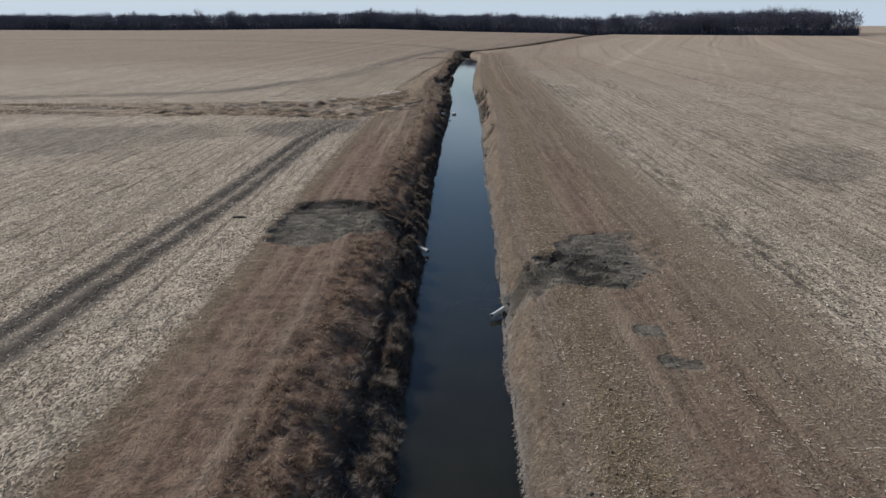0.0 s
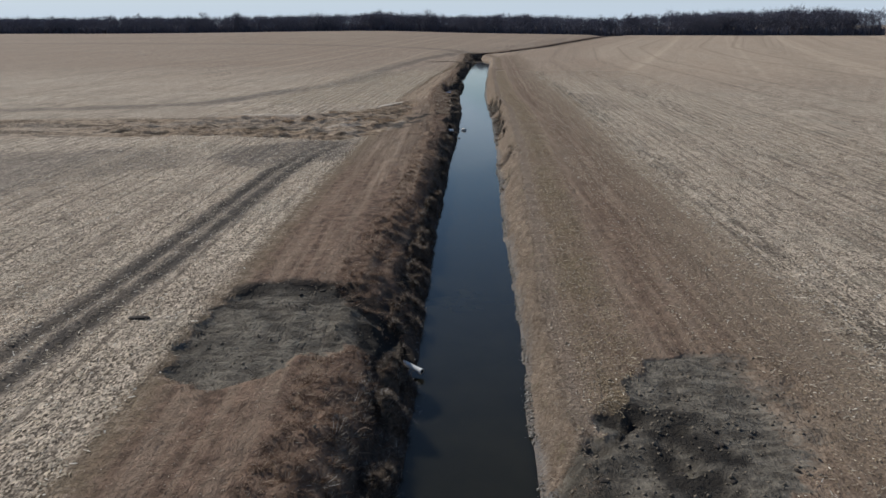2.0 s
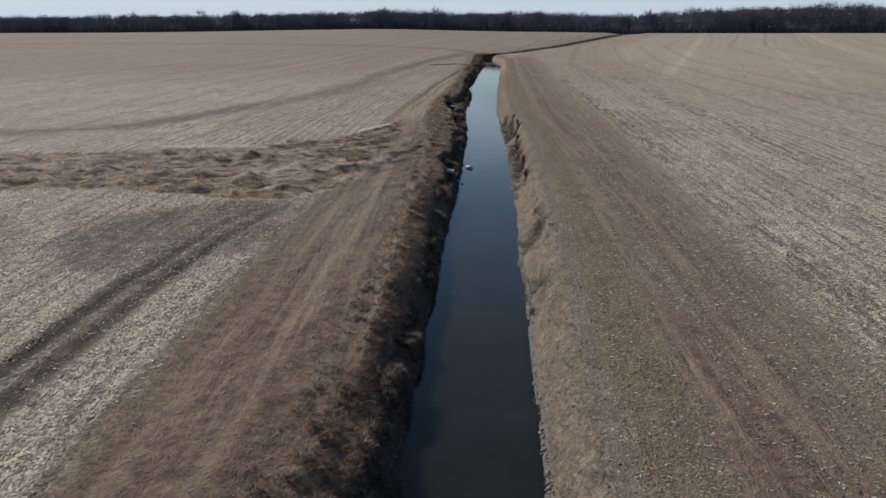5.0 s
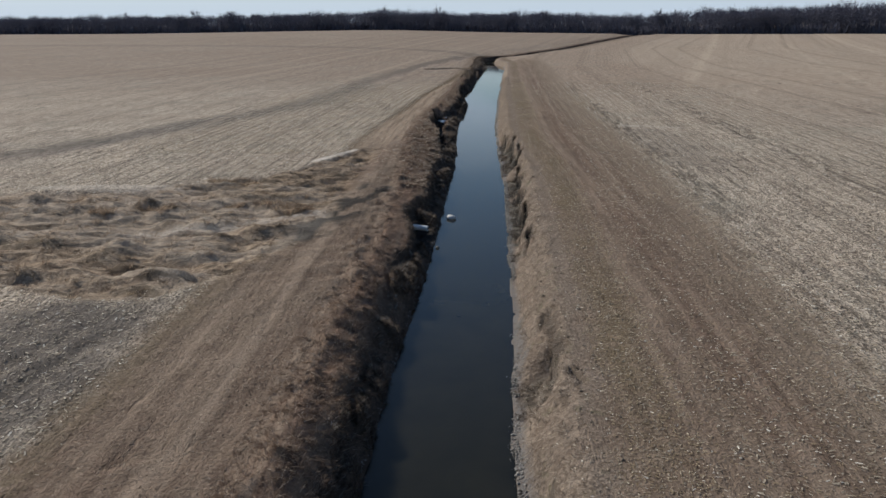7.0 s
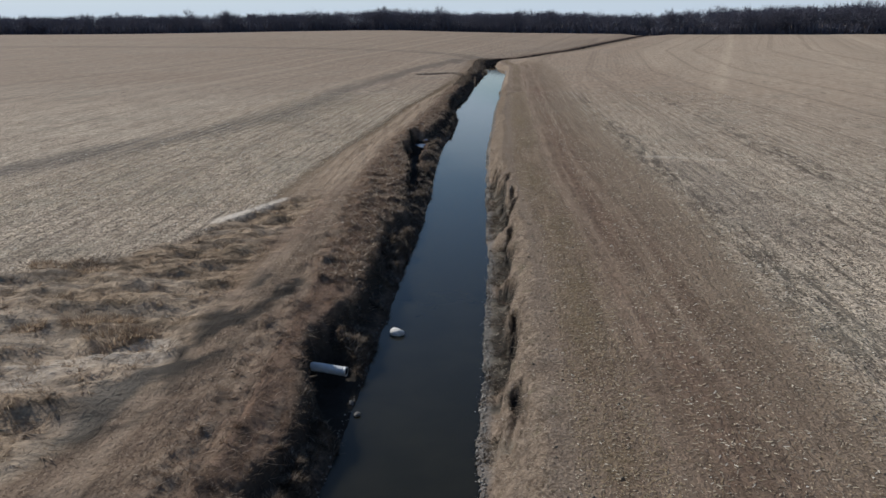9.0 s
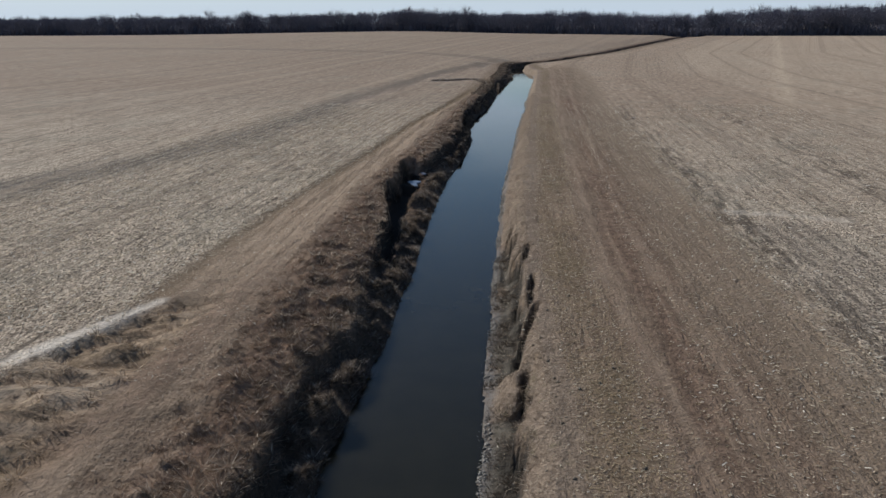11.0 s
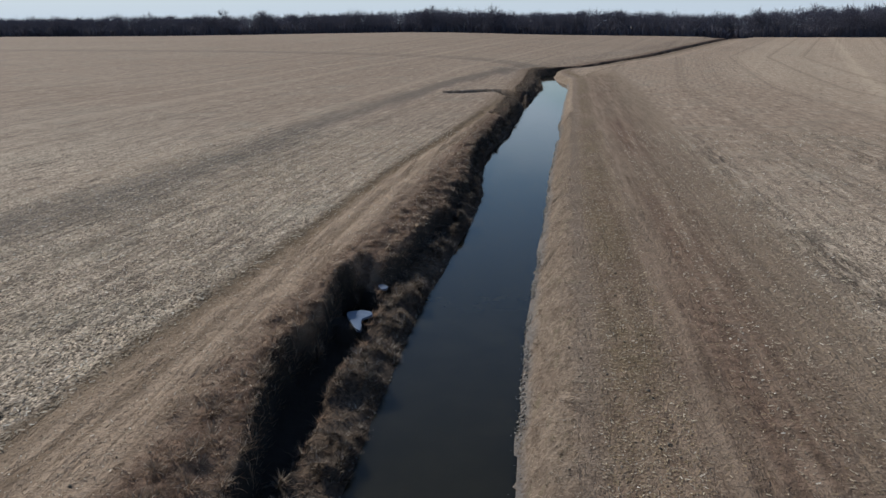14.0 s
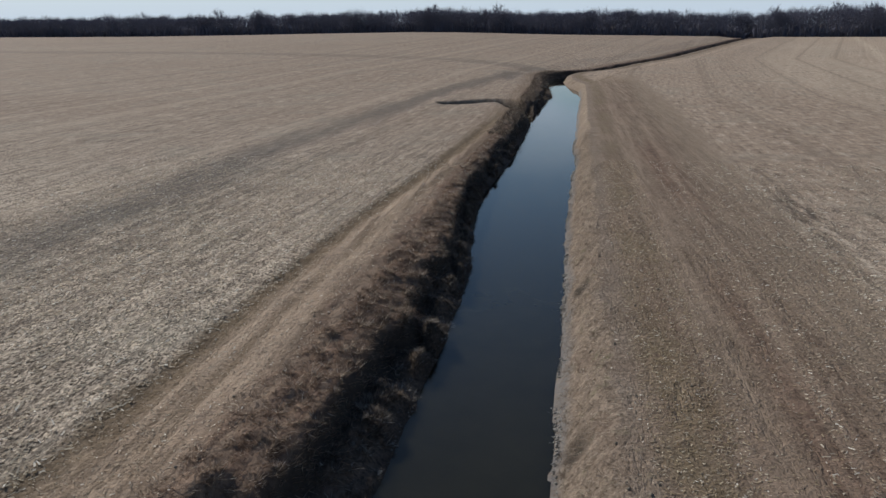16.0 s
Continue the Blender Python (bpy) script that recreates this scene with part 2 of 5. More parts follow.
    base = m.mix(m.calc("MULTIPLY", m.attr("shore"), m.span(fine, 0.36, 0.56, 0.25, 1.0)), base, (0.185, 0.178, 0.172))
    base = m.mix(m.calc("MULTIPLY", m.attr("pale"), m.span(fine, 0.3, 0.6, 0.5, 1.0)), base, (0.74, 0.67, 0.58))
    m.bump(m.calc("ADD", m.calc("MULTIPLY", fine, 0.7), m.calc("ADD", m.calc("MULTIPLY", clump, 0.6), m.calc("ADD", m.calc("MULTIPLY", furrow_fac, -0.55), m.calc("ADD", m.calc("MULTIPLY", m.calc("MULTIPLY", bare, tread), -0.9), m.calc("MULTIPLY", m.calc("MULTIPLY", m.attr("way"), lumps), -1.2))))), 1.0, 0.125)
    return m.color(base)


def water_material():
    m = Mat("ditch water", 0.04, 0.4)
    m.b.inputs["IOR"].default_value = 1.33
    tint = m.mix(m.span(m.noise(0.6, 3.0), 0.35, 0.7), (0.0150, 0.0145, 0.0098), (0.0195, 0.0185, 0.0122))
    m.b.inputs["Specular Tint"].default_value = (0.90, 0.84, 0.74, 1.0)
    # silt in the water spreads the light
    m.m.node_tree.nodes["Principled BSDF"].subsurface_method = "BURLEY"
    m.b.inputs["Subsurface Weight"].default_value = 1.0
    m.b.inputs["Subsurface Radius"].default_value = (1.0, 1.0, 0.8)
    m.b.inputs["Subsurface Scale"].default_value = 0.8
    m.bump(m.noise(3.0, 2.0, 0.5, m.place((1.0, 0.55, 1.0))), 0.05, 0.03)
    return m.color(tint)


def blade_material(name, dark, light, odd=None, rough=0.85, through_light=0.4, along_lane=False):
    m = Mat(name, rough, 0.15)
    r = m.island()
    tone = m.mix(r, dark, light)
    patches = m.noise(0.55, 3.0) if not along_lane else m.noise(1.0, 5.0, 0.65, m.place((2.6, 0.22, 1.0), -0.035))
    tone = m.mix(m.span(patches, 0.35, 0.66, 0.0, 0.75), tone, dark)
    if odd:
        tone = m.mix(m.span(r, 0.86, 0.9), tone, odd)
    m.color(tone)
    # thin dry blades let some of the sun through
    glow = m.n.new("ShaderNodeBsdfTranslucent")
    both = m.n.new("ShaderNodeMixShader")
    both.inputs["Fac"].default_value = through_light
    m.put(glow.inputs["Color"], tone)
    m.l.new(m.b.outputs["BSDF"], both.inputs[1])
    m.l.new(glow.outputs["BSDF"], both.inputs[2])
    m.l.new(both.outputs["Shader"], m.n["Material Output"].inputs["Surface"])
    return m.m


def plain_material(name, a, b, scale, rough, bump=0.0, metal=0.0, spec=0.3):
    m = Mat(name, rough, spec)
    m.b.inputs["Metallic"].default_value = metal
    n = m.noise(scale, 6.0, 0.65)
    big = m.noise(scale * 0.2, 3.0, 0.6)
    tone = m.mix(m.span(n, 0.3, 0.7), a, b)
    tone = m.mix(m.span(big, 0.5, 0.75, 0.0, 0.5), tone, a)
    if bump:
        m.bump(n, 0.7, bump)
    return m.color(tone)


MAT_GROUND = ground_material()
MAT_WATER = water_material()
# lower left bank's tussocks: its shade is put into their dark tones
MAT_TUSSOCK = blade_material("weathered tussock grass toned for shade", (0.060, 0.046, 0.036), (0.230, 0.186, 0.148), (0.400, 0.355, 0.300))
MAT_RUST = blade_material("rusty bank grass", (0.190, 0.132, 0.098), (0.470, 0.356, 0.272), (0.560, 0.465, 0.370), through_light=0.62)
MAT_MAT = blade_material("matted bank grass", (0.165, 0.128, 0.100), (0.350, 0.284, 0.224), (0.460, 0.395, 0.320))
MAT_RUST_DARK = blade_material("dark rusty bank grass", (0.105, 0.064, 0.044), (0.290, 0.196, 0.140), (0.420, 0.335, 0.260))
MAT_CLUMP = blade_material("bleached clump grass", (0.210, 0.162, 0.124), (0.530, 0.440, 0.350), (0.700, 0.625, 0.530), through_light=0.65)
MAT_FOOT = blade_material("grey weathered clump grass", (0.120, 0.105, 0.090), (0.400, 0.355, 0.308), (0.600, 0.555, 0.495))
MAT_STRIP = blade_material("mown brown grass", (0.108, 0.077, 0.057), (0.315, 0.243, 0.182), (0.490, 0.415, 0.322), along_lane=True)
MAT_RESIDUE = blade_material("bleached maize residue", (0.370, 0.318, 0.246), (0.800, 0.718, 0.575), (0.880, 0.835, 0.735))
MAT_GOLD = blade_material("golden dead grass", (0.290, 0.225, 0.140), (0.560, 0.465, 0.325), (0.680, 0.600, 0.460))
MAT_WAY = blade_material("bleached waterway grass", (0.235, 0.170, 0.122), (0.510, 0.400, 0.292), (0.640, 0.530, 0.390), through_light=0.55)
# bark lightened and blued to carry the haze of distance
MAT_BRUSH = blade_material("winter bark and twigs tinted for haze", (0.098, 0.100, 0.130), (0.150, 0.148, 0.186), through_light=0.1)
MAT_PIPE = plain_material("galvanised steel", (0.60, 0.62, 0.64), (0.80, 0.81, 0.82), 9.0, 0.45, 0.003, 0.15, 0.5)
MAT_PVC = plain_material("white plastic pipe", (0.62, 0.62, 0.60), (0.80, 0.80, 0.78), 6.0, 0.45, 0.002)
MAT_HOLE = plain_material("dark pipe inside", (0.020, 0.020, 0.020), (0.045, 0.043, 0.040), 8.0, 0.8)
MAT_WHITE = plain_material("bleached stone", (0.62, 0.60, 0.56), (0.84, 0.83, 0.80), 9.0, 0.8, 0.01)
# culvert stones: the bank's shade on them is put into the colour
MAT_STONE = plain_material("grey fieldstone darkened for shade", (0.08, 0.076, 0.07), (0.22, 0.21, 0.195), 9.0, 0.8, 0.02)
MAT_ICE = plain_material("old grey ice", (0.095, 0.130, 0.200), (0.150, 0.195, 0.275), 5.0, 0.3, 0.004)
MAT_SOIL = plain_material("crumbly soil", (0.095, 0.080, 0.063), (0.220, 0.188, 0.148), 1.7, 0.95, 0.02)
MAT_SHORE = plain_material("dried scum", (0.11, 0.105, 0.097), (0.40, 0.385, 0.355), 3.0, 0.9)
MAT_CLOD = plain_material("dark wet clods", (0.022, 0.018, 0.015), (0.060, 0.050, 0.042), 12.0, 0.9, 0.03)


# ---- noise for shapes ----
TABLE = np.random.RandomState(7).rand(256, 256)


def vnoise(x, y):
    xi, yi = np.floor(x).astype(int), np.floor(y).astype(int)
    fx, fy = x - xi, y - yi
    fx, fy = fx * fx * (3 - 2 * fx), fy * fy * (3 - 2 * fy)
    a, b = TABLE[xi & 255, yi & 255], TABLE[(xi + 1) & 255, yi & 255]
    c, d = TABLE[xi & 255, (yi + 1) & 255], TABLE[(xi + 1) & 255, (yi + 1) & 255]
    return (a * (1 - fx) + b * fx) * (1 - fy) + (c * (1 - fx) + d * fx) * fy


def fbm(x, y, size, octaves=4):
    """Noise from -1 to 1; size: metres of its largest lumps."""
    total, amp, norm = 0.0, 1.0, 0.0
    for k in range(octaves):
        f = 2.03 ** k / size
        total = total + amp * (vnoise(x * f + 17.3 * k + 1000, y * f + 5.1 * k + 1000) * 2 - 1)
        norm += amp
        amp *= 0.55
    return total / norm


def smooth(a, b, v):
    t = np.clip((v - a) / (b - a), 0, 1)
    return t * t * (3 - 2 * t)


def along(pairs):
    """A line in plan: x for each y, through the (y, x) given, smooth between."""
    ys, xs = np.array([p[0] for p in pairs], float), np.array([p[1] for p in pairs], float)

    def at(y):
        return (np.interp(y - 1.6, ys, xs) + np.interp(y, ys, xs) + np.interp(y + 1.6, ys, xs)) / 3
    return at


# ---- plan of the ditch: water edges, bank tops, outer edges of the grass strips ----
RIM = [(273, 16.6), (280, 20.3), (290, 24.2), (310, 34.5), (342, 47.2), (385, 64.0), (427, 79.4), (470, 96.5), (4600, 1705)]


def beside(dx):
    """The second reach, dx from its right rim."""
    return [(ry, rx + dx) for ry, rx in RIM]


water_l0 = along([(-4500, -1.5), (0, -0.95), (25, -0.62), (45, -0.33), (53, -0.3), (65, 0.18), (72, 0.3), (86, 0.92), (96, 1.2), (107, 1.48), (114, 1.6),
                  (123, 1.35), (131, 1.42), (145, 2.25), (153, 2.3), (161, 1.75), (167, 1.75), (177, 2.9), (192, 3.6), (208, 4.4), (221, 5.45),
                  (232, 6.5), (241, 6.4), (254, 6.0), (264, 6.5), (270, 8.6)] + beside(-2.5))
water_r0 = along([(-4500, 1.2), (0, 1.8), (16, 2.17), (28, 2.6), (43, 3.12), (52, 3.25), (68, 3.8), (82, 4.38), (94, 4.66), (104, 4.9), (112, 4.85),
                  (123, 5.08), (131, 5.2), (143, 5.75), (158, 6.35), (170, 7.0), (178, 7.55), (186, 7.7), (193, 8.2), (211, 9.1), (226, 10.1),
                  (241, 10.5), (246, 9.5), (252, 8.85), (261, 8.7), (266, 9.5), (270, 12.2)] + beside(-1.4))
top_l = along([(-4500, -4), (0, -3.0), (20, -2.95), (28, -2.4), (41, -2.6), (48, -2.1), (60, -1.25), (72, -1.2), (82, -1.2), (90, -1.2), (97, -1.0), (102, -1.1),
               (107, -1.5), (114, -1.75), (121, -1.5), (126, -1.5), (131, -1.1), (136, -0.65), (142, -0.4), (150, -0.2), (157, 0.2), (166, 0.45), (175, 1.0), (186, 1.8), (204, 2.6), (216, 3.4),
               (239, 4.1), (262, 4.3), (270, 6.6)] + beside(-3.9))
top_r = along([(-4500, 2), (0, 2.6), (14, 2.95), (23, 3.4), (35, 3.55), (46, 4.15), (59, 4.8), (66, 5.25), (73, 5.65), (86, 6.1), (94, 6.45), (100, 6.55),
               (108, 6.2), (120, 6.3), (128, 6.7), (141, 7.1), (155, 7.6), (168, 8.2), (184, 9.0), (198, 9.5), (222, 10.7), (240, 11.4), (247, 10.9), (253, 10.1), (261, 10.0), (267, 11.6)] + RIM)
outer_l = along([(-4500, -9), (0, -8.3), (22, -7.4), (46, -7.4), (61, -7.1), (76, -6.7), (95, -6.6), (110, -6.3), (121, -5.6), (133, -4.6), (140, -4.2),
                 (147, -3.8), (155, -3.1), (169, -1.5), (180, -0.5), (202, 1.6), (220, 3.2), (4600, 1690)])
outer_r = along([(-4500, 11), (0, 12.2), (34, 13.0), (50, 13.2), (70, 13.7), (86, 14.5), (106, 15.6), (123, 15.6), (144, 16.3), (172, 17.3), (184, 18.3),
                 (216, 19.8), (245, 20.5), (300, 31.5), (4600, 1706)])
WATER = -1.5


def water_l(y):
    return water_l0(y) + np.where(y < 250, 0.14 * fbm(y, y * 0 + 3.3, 5.0, 4) + 0.09 * fbm(y, y * 0 + 13.3, 0.9, 3), 0)


def water_r(y):
    return water_r0(y) + np.where(y < 250, 0.13 * fbm(y, y * 0 + 9.7, 4.0, 4) + 0.09 * fbm(y, y * 0 + 19.7, 0.9, 3), 0)


def near_line(x, y, pts):
    """Metres from (x, y) to a line through the points."""
    best = np.full(np.shape(x), 1e9)
    for (ax, ay), (bx, by) in zip(pts[:-1], pts[1:]):
        dx, dy = bx - ax, by - ay
        t = np.clip(((x - ax) * dx + (y - ay) * dy) / (dx * dx + dy * dy), 0, 1)
        best = np.minimum(best, np.hypot(x - ax - t * dx, y - ay - t * dy))
    return best


def blob(x, y, cx, cy, rx, ry, turn=0.0, ragged=0.25):
    """1 inside an uneven patch, 0 well outside it."""
    c, s = math.cos(turn), math.sin(turn)
    u, v = ((x - cx) * c + (y - cy) * s) / rx, (-(x - cx) * s + (y - cy) * c) / ry
    d = np.hypot(u, v) + ragged * fbm(x, y, min(rx, ry) * 0.8, 3)
    return 1 - smooth(0.75, 1.15, d)


def patch(x, y, pts, ragged=0.75):
    """1 inside an uneven outline given by its corners, 0 outside it."""
    x, y = np.asarray(x, float), np.asarray(y, float)
    px, py = [p[0] for p in pts], [p[1] for p in pts]
    near = (x > min(px) - 2) & (x < max(px) + 2) & (y > min(py) - 2) & (y < max(py) + 2)
    out = np.zeros(np.shape(x))
    if not np.any(near):
        return out
    a, b = x[near], y[near]
    ring = list(pts) + [pts[0]]
    inside = np.zeros(a.shape, bool)
    for (ax, ay), (bx, by) in zip(ring[:-1], ring[1:]):
        if ay != by:
            inside ^= ((ay > b) != (by > b)) & (a < (bx - ax) * (b - ay) / (by - ay) + ax)
    d = near_line(a, b, ring)
    out[near] = smooth(-0.25, 0.35, np.where(inside, d, -d) + ragged * (0.6 * fbm(a, b, 1.6, 3) + 0.7 * fbm(a, b, 0.6, 2)))
    return out


def PATCH_L(x, y):
    return patch(x, y, [(-7.2, 32.6), (-7.6, 35.0), (-7.3, 37.6), (-6.6, 38.9), (-5.4, 39.2), (-3.6, 39.1), (-2.3, 37.3), (-1.2, 35.4), (-0.7, 34.6),
                        (-1.1, 34.1), (-2.2, 34.3), (-3.4, 32.8), (-4.4, 31.7), (-5.0, 31.0), (-6.0, 30.9)])


def PATCH_R(x, y):
    return patch(x, y, [(2.4, 28.0), (3.2, 28.2), (3.9, 28.8), (5.2, 31.6), (6.0, 32.8), (7.1, 33.4), (8.6, 32.6), (9.3, 31.4), (9.2, 28.6), (8.4, 27.0),
                        (7.3, 26.1), (5.6, 25.9), (4.2, 25.6), (2.9, 24.6), (2.4, 25.5)], 1.0)


def STAIN(x, y):
    """Black mud smeared where the waterway runs over the lane."""
    line = near_line(x, y, [(-4.5, 82.5), (-3.9, 85.0), (-3.2, 88.0), (-2.9, 90.0), (-2.4, 92.3)])
    return (1 - smooth(0.5, 1.5, line + 0.7 * fbm(x, y, 1.2, 4))) * smooth(-0.12, 0.14, fbm(x * 1.3 - y * 0.25, y * 0.45, 0.8, 4))


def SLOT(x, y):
    """Crevices in the right bank: how deep, and how dark the shade painted in them."""
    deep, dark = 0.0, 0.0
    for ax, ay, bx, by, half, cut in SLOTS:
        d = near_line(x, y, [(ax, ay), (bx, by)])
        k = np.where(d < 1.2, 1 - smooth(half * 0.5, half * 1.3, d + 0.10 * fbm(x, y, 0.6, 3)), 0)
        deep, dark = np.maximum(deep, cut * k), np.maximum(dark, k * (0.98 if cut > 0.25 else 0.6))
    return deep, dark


def waterway(x, y):
    """The grassed waterway that comes down to the ditch from the left."""
    near = np.interp(-x, [4, 6, 8, 10, 18, 60, 400], [82.5, 77.5, 75.3, 75.0, 77.5, 74, 20])
    far = np.interp(-x, [5, 6, 8, 11, 16, 25, 60, 400], [106, 104, 98, 94, 92, 89.5, 86, 60])
    w = fbm(x, y, 3.0, 3) * 0.8
    return smooth(-0.7, 0.7, y - near + w) * smooth(-0.7, 0.7, far - y + w) * smooth(3.2, 5.0, -x)


def land(x, y):
    """The lie of the land, without ditch and small relief."""
    far = smooth(225, 460, y)
    rise = sum(np.interp(x + d, [-400, -170, -40, 0, 100, 200, 400], [3.5, 3.9, 5.7, 4.3, 3.0, 3.4, 3.0]) for d in (-18, 0, 18)) / 3
    z = far * rise - 2.0 * smooth(470, 800, y)
    z = z + 0.10 * fbm(x, y, 60, 2) * smooth(8, 40, np.abs(x - 3))
    return z


def height(x, y):
    wl_, wr_ = water_l(y), water_r(y)
    tl, tr = top_l(y) + 0.28 * fbm(x * 0, y, 4.0, 3), top_r(y) + 0.16 * fbm(x * 0 + 4, y, 3.0, 3)
    z = land(x, y) - 0.55 * smooth(12, 4, np.abs(x - 0.5 * (wl_ + wr_))) * smooth(222, 250, y)
    # gentle crown of the strips, swale of the waterway
    z = z + 0.10 * smooth(0, 2, tl - x) * smooth(0, 4, x - outer_l(y)) + 0.06 * smooth(0, 2, x - tr) * smooth(0, 4, outer_r(y) - x)
    ww = waterway(x, y)
    z = z - 0.12 * ww + ww * np.maximum(0.24 * fbm(x * 0.18, y, 1.7, 3) + 0.46 * fbm(x * 0.5, y, 0.85, 3), -0.20)
    lumps = fbm(x, y, 0.9, 4)
    z = z + (0.07 + 0.07 * smooth(70, 78, y) * smooth(112, 104, y)) * fbm(x, y, 0.7, 3) * smooth(0, 1, x - outer_l(y)) * (x < tl)
    z = z + 0.035 * lumps + 0.03 * fbm(x, y, 3.0, 3)
    # disturbed soil over the drain lines
    pl = PATCH_L(x, y)
    z = z - 0.16 * pl + 0.20 * pl * fbm(x * 0.55 + y * 0.9, y * 0.5 - x * 0.28, 0.55, 4)
    pr = PATCH_R(x, y)
    for cx, cy, rx, ry in BLOTCHES:
        z = z + blob(x, y, cx, cy, rx * 1.2, ry * 1.2, 0.2, 0.6) * (0.20 * fbm(x, y, 0.5, 3) - 0.04)
    z = z - 0.06 * pr + 0.22 * pr * fbm(x * 0.6, y, 0.6, 4)
    # wheel tracks
    z = z - 0.10 * (1 - smooth(0.1, 0.45, np.abs(near_line(x, y, TRACK_LEFT) - 0.55))) * smooth(77, 68, y)
    z = z + (0.10 * fbm(x, y, 0.5, 3) - 0.07) * LANE_EDGE(x, y)
    # the banks
    bump_l = 0.24 * fbm(x, y, 0.9, 4) + 0.26 * fbm(x, y, 2.6, 2)
    kl = np.clip((x - tl) / np.maximum(wl_ - tl, 0.3), 0, 1.6)
    lip = SCARP(x, y)
    face = smooth(lip - 0.10, lip + 0.10, kl)
    steep = STEEP(y)
    prof_l = np.where(kl < 1, (0.24 + 0.60 * (1 - steep)) * kl + 0.60 * steep * face + 0.16 * kl ** 4, kl)
    toe = np.clip(fbm(x, y, 0.95, 3) + 0.12, 0, 1) * 0.85 * smooth(lip, lip + 0.15, kl) * smooth(1.0, 0.85, kl)
    mound = (0.08 + 0.16 * smooth(185, 130, y)) * np.clip(fbm(x, y, 0.7, 3) + 0.1, 0, 1)
    left = z + (WATER - z) * prof_l + bump_l * 0.75 * np.sin(np.clip(kl, 0, 1) * math.pi) + toe + mound * smooth(lip, lip - 0.15, kl)
    z = z + mound * smooth(1.5, 0.1, tl - x) * (x < tl)
    toe_r = wr_ + 0.20 + 0.20 * fbm(x * 0 + 8, y, 2.2, 3)
    kr = np.clip((tr - x) / np.maximum(tr - toe_r, 0.3), 0, 1.6)
    bump_r = 0.30 * fbm(x, y, 0.75, 4) + 0.24 * fbm(x * 0.6, y, 2.2, 3)
    prof_r = np.where(kr < 1, kr ** 1.5, kr)
    right = z + (WATER + 0.03 - z) * np.minimum(prof_r, 1) + bump_r * np.sin(np.clip(kr, 0, 1) * math.pi) - 0.4 * np.clip(wr_ + 0.06 - x, 0, 1)
    mid = 0.5 * (wl_ + wr_)
    z = np.where(x < mid, np.where(x > tl, left, z), np.where(x < tr, right, z))
    z = np.where((x > wl_) & (x < wr_), np.minimum(z, WATER - 0.05), z)
    z = np.maximum(z, np.where((x > wl_ - 0.02) & (x < wr_ + 0.02), WATER - 0.6, -9))
    # slumped blocks below a ragged cut in the right bank
    d, gate = CUT_FACE(x, y)
    drop = smooth(0, 0.14, d) * ((0.74 + 0.55 * fbm(x, y, 0.8, 3)) * smooth(1.7, 0.7, d) + 0.30 * np.exp(-(d - 0.16) ** 2 / 0.02))
    z = np.where(x > wr_, np.maximum(np.minimum(z, WATER + 0.06), z - gate * drop), z)
    # a slumped, lower block of the left bank
    block = smooth(112.5, 115, y) * smooth(134.5, 131.5, y) * smooth(-0.2, 0.2, x - np.interp(y, [112, 119, 122, 125, 127, 131, 134, 139], [0.4, -0.2, -0.75, -1.2, -1.0, -1.05, -0.8, -0.3]) + 0.25 * fbm(x, y, 1.0, 3))
    block = block * (x < wl_)
    z = np.where(block > 0, np.minimum(z, z * (1 - block) + block * (-0.98 + 0.55 * fbm(x, y, 0.9, 3))), z)
    # slumped hollow with standing water behind a fallen strip of the left bank
    hollow = HOLLOW(x, y)
    z = z * (1 - hollow) + hollow * (WATER + 0.12 - 0.5 * smooth(1.0, 0.65, np.hypot(x + 0.62, (y - 131.1) * 0.6) + 0.3 * fbm(x, y, 0.8, 3)))
    # small cut faces in the right bank
    for cx, y0, y1, deep in CUTS:
        face = smooth(0.34, 0.1, np.abs(x - cx - 0.22 * fbm(x * 0, y, 2.0, 3) - 0.02 * (y - y0)))
        z = z - deep * face * smooth(y0, y0 + 0.8, y) * smooth(y1, y1 - 0.8, y)
    z = np.where(x > wr_ + 0.1, np.maximum(np.minimum(z, WATER + 0.06), z - SLOT(x, y)[0]), z)
    # gully that cuts the strip farther on, drain gully by the first outlet
    gully = 1 - smooth(0.8, 2.2, near_line(x, y, GULLY) + 0.4 * fbm(x, y, 2.0, 3))
    z = z - 1.1 * gully
    z = z - 0.26 * (1 - smooth(0.2, 0.7, near_line(x, y, [(-2.9, 38.4), (-2.0, 37.2), (-1.3, 36.0), (-0.8, 34.9)]) + 0.2 * fbm(x, y, 0.9, 3)))
    # ledges on which old ice lies
    for cx, cy, rx, ry in ((-0.55, 129.05, 0.62, 0.75), (-0.25, 131.9, 0.3, 0.45)):
        k = np.where(np.hypot(x - cx, y - cy) < 2.5, blob(x, y, cx, cy, rx, ry, 0.2, 0.15), 0)
        z = np.where(k > 0.02, z * (1 - k) + k * np.minimum(np.maximum(z, -0.86), -0.84), z)
    # bay round the outlet of the waterway's drain
    bay = BAY(x, y) * (x < wl_)
    z = z * (1 - bay) + bay * np.minimum(z, WATER + 0.16 + 0.16 * fbm(x, y, 0.7, 3))
    # soil banked up round the two small outlets
    z = np.maximum(z, -0.95 * blob(x, y, -1.25, 35.3, 0.5, 0.7, 0.0, 0.3) - 9 * (blob(x, y, -1.25, 35.3, 0.5, 0.7, 0.0, 0.3) < 0.6))
    z = np.maximum(z, -1.0 - 9 * (blob(x, y, 3.0, 27.5, 0.35, 0.8, 0.0, 0.3) < 0.5))
    return z


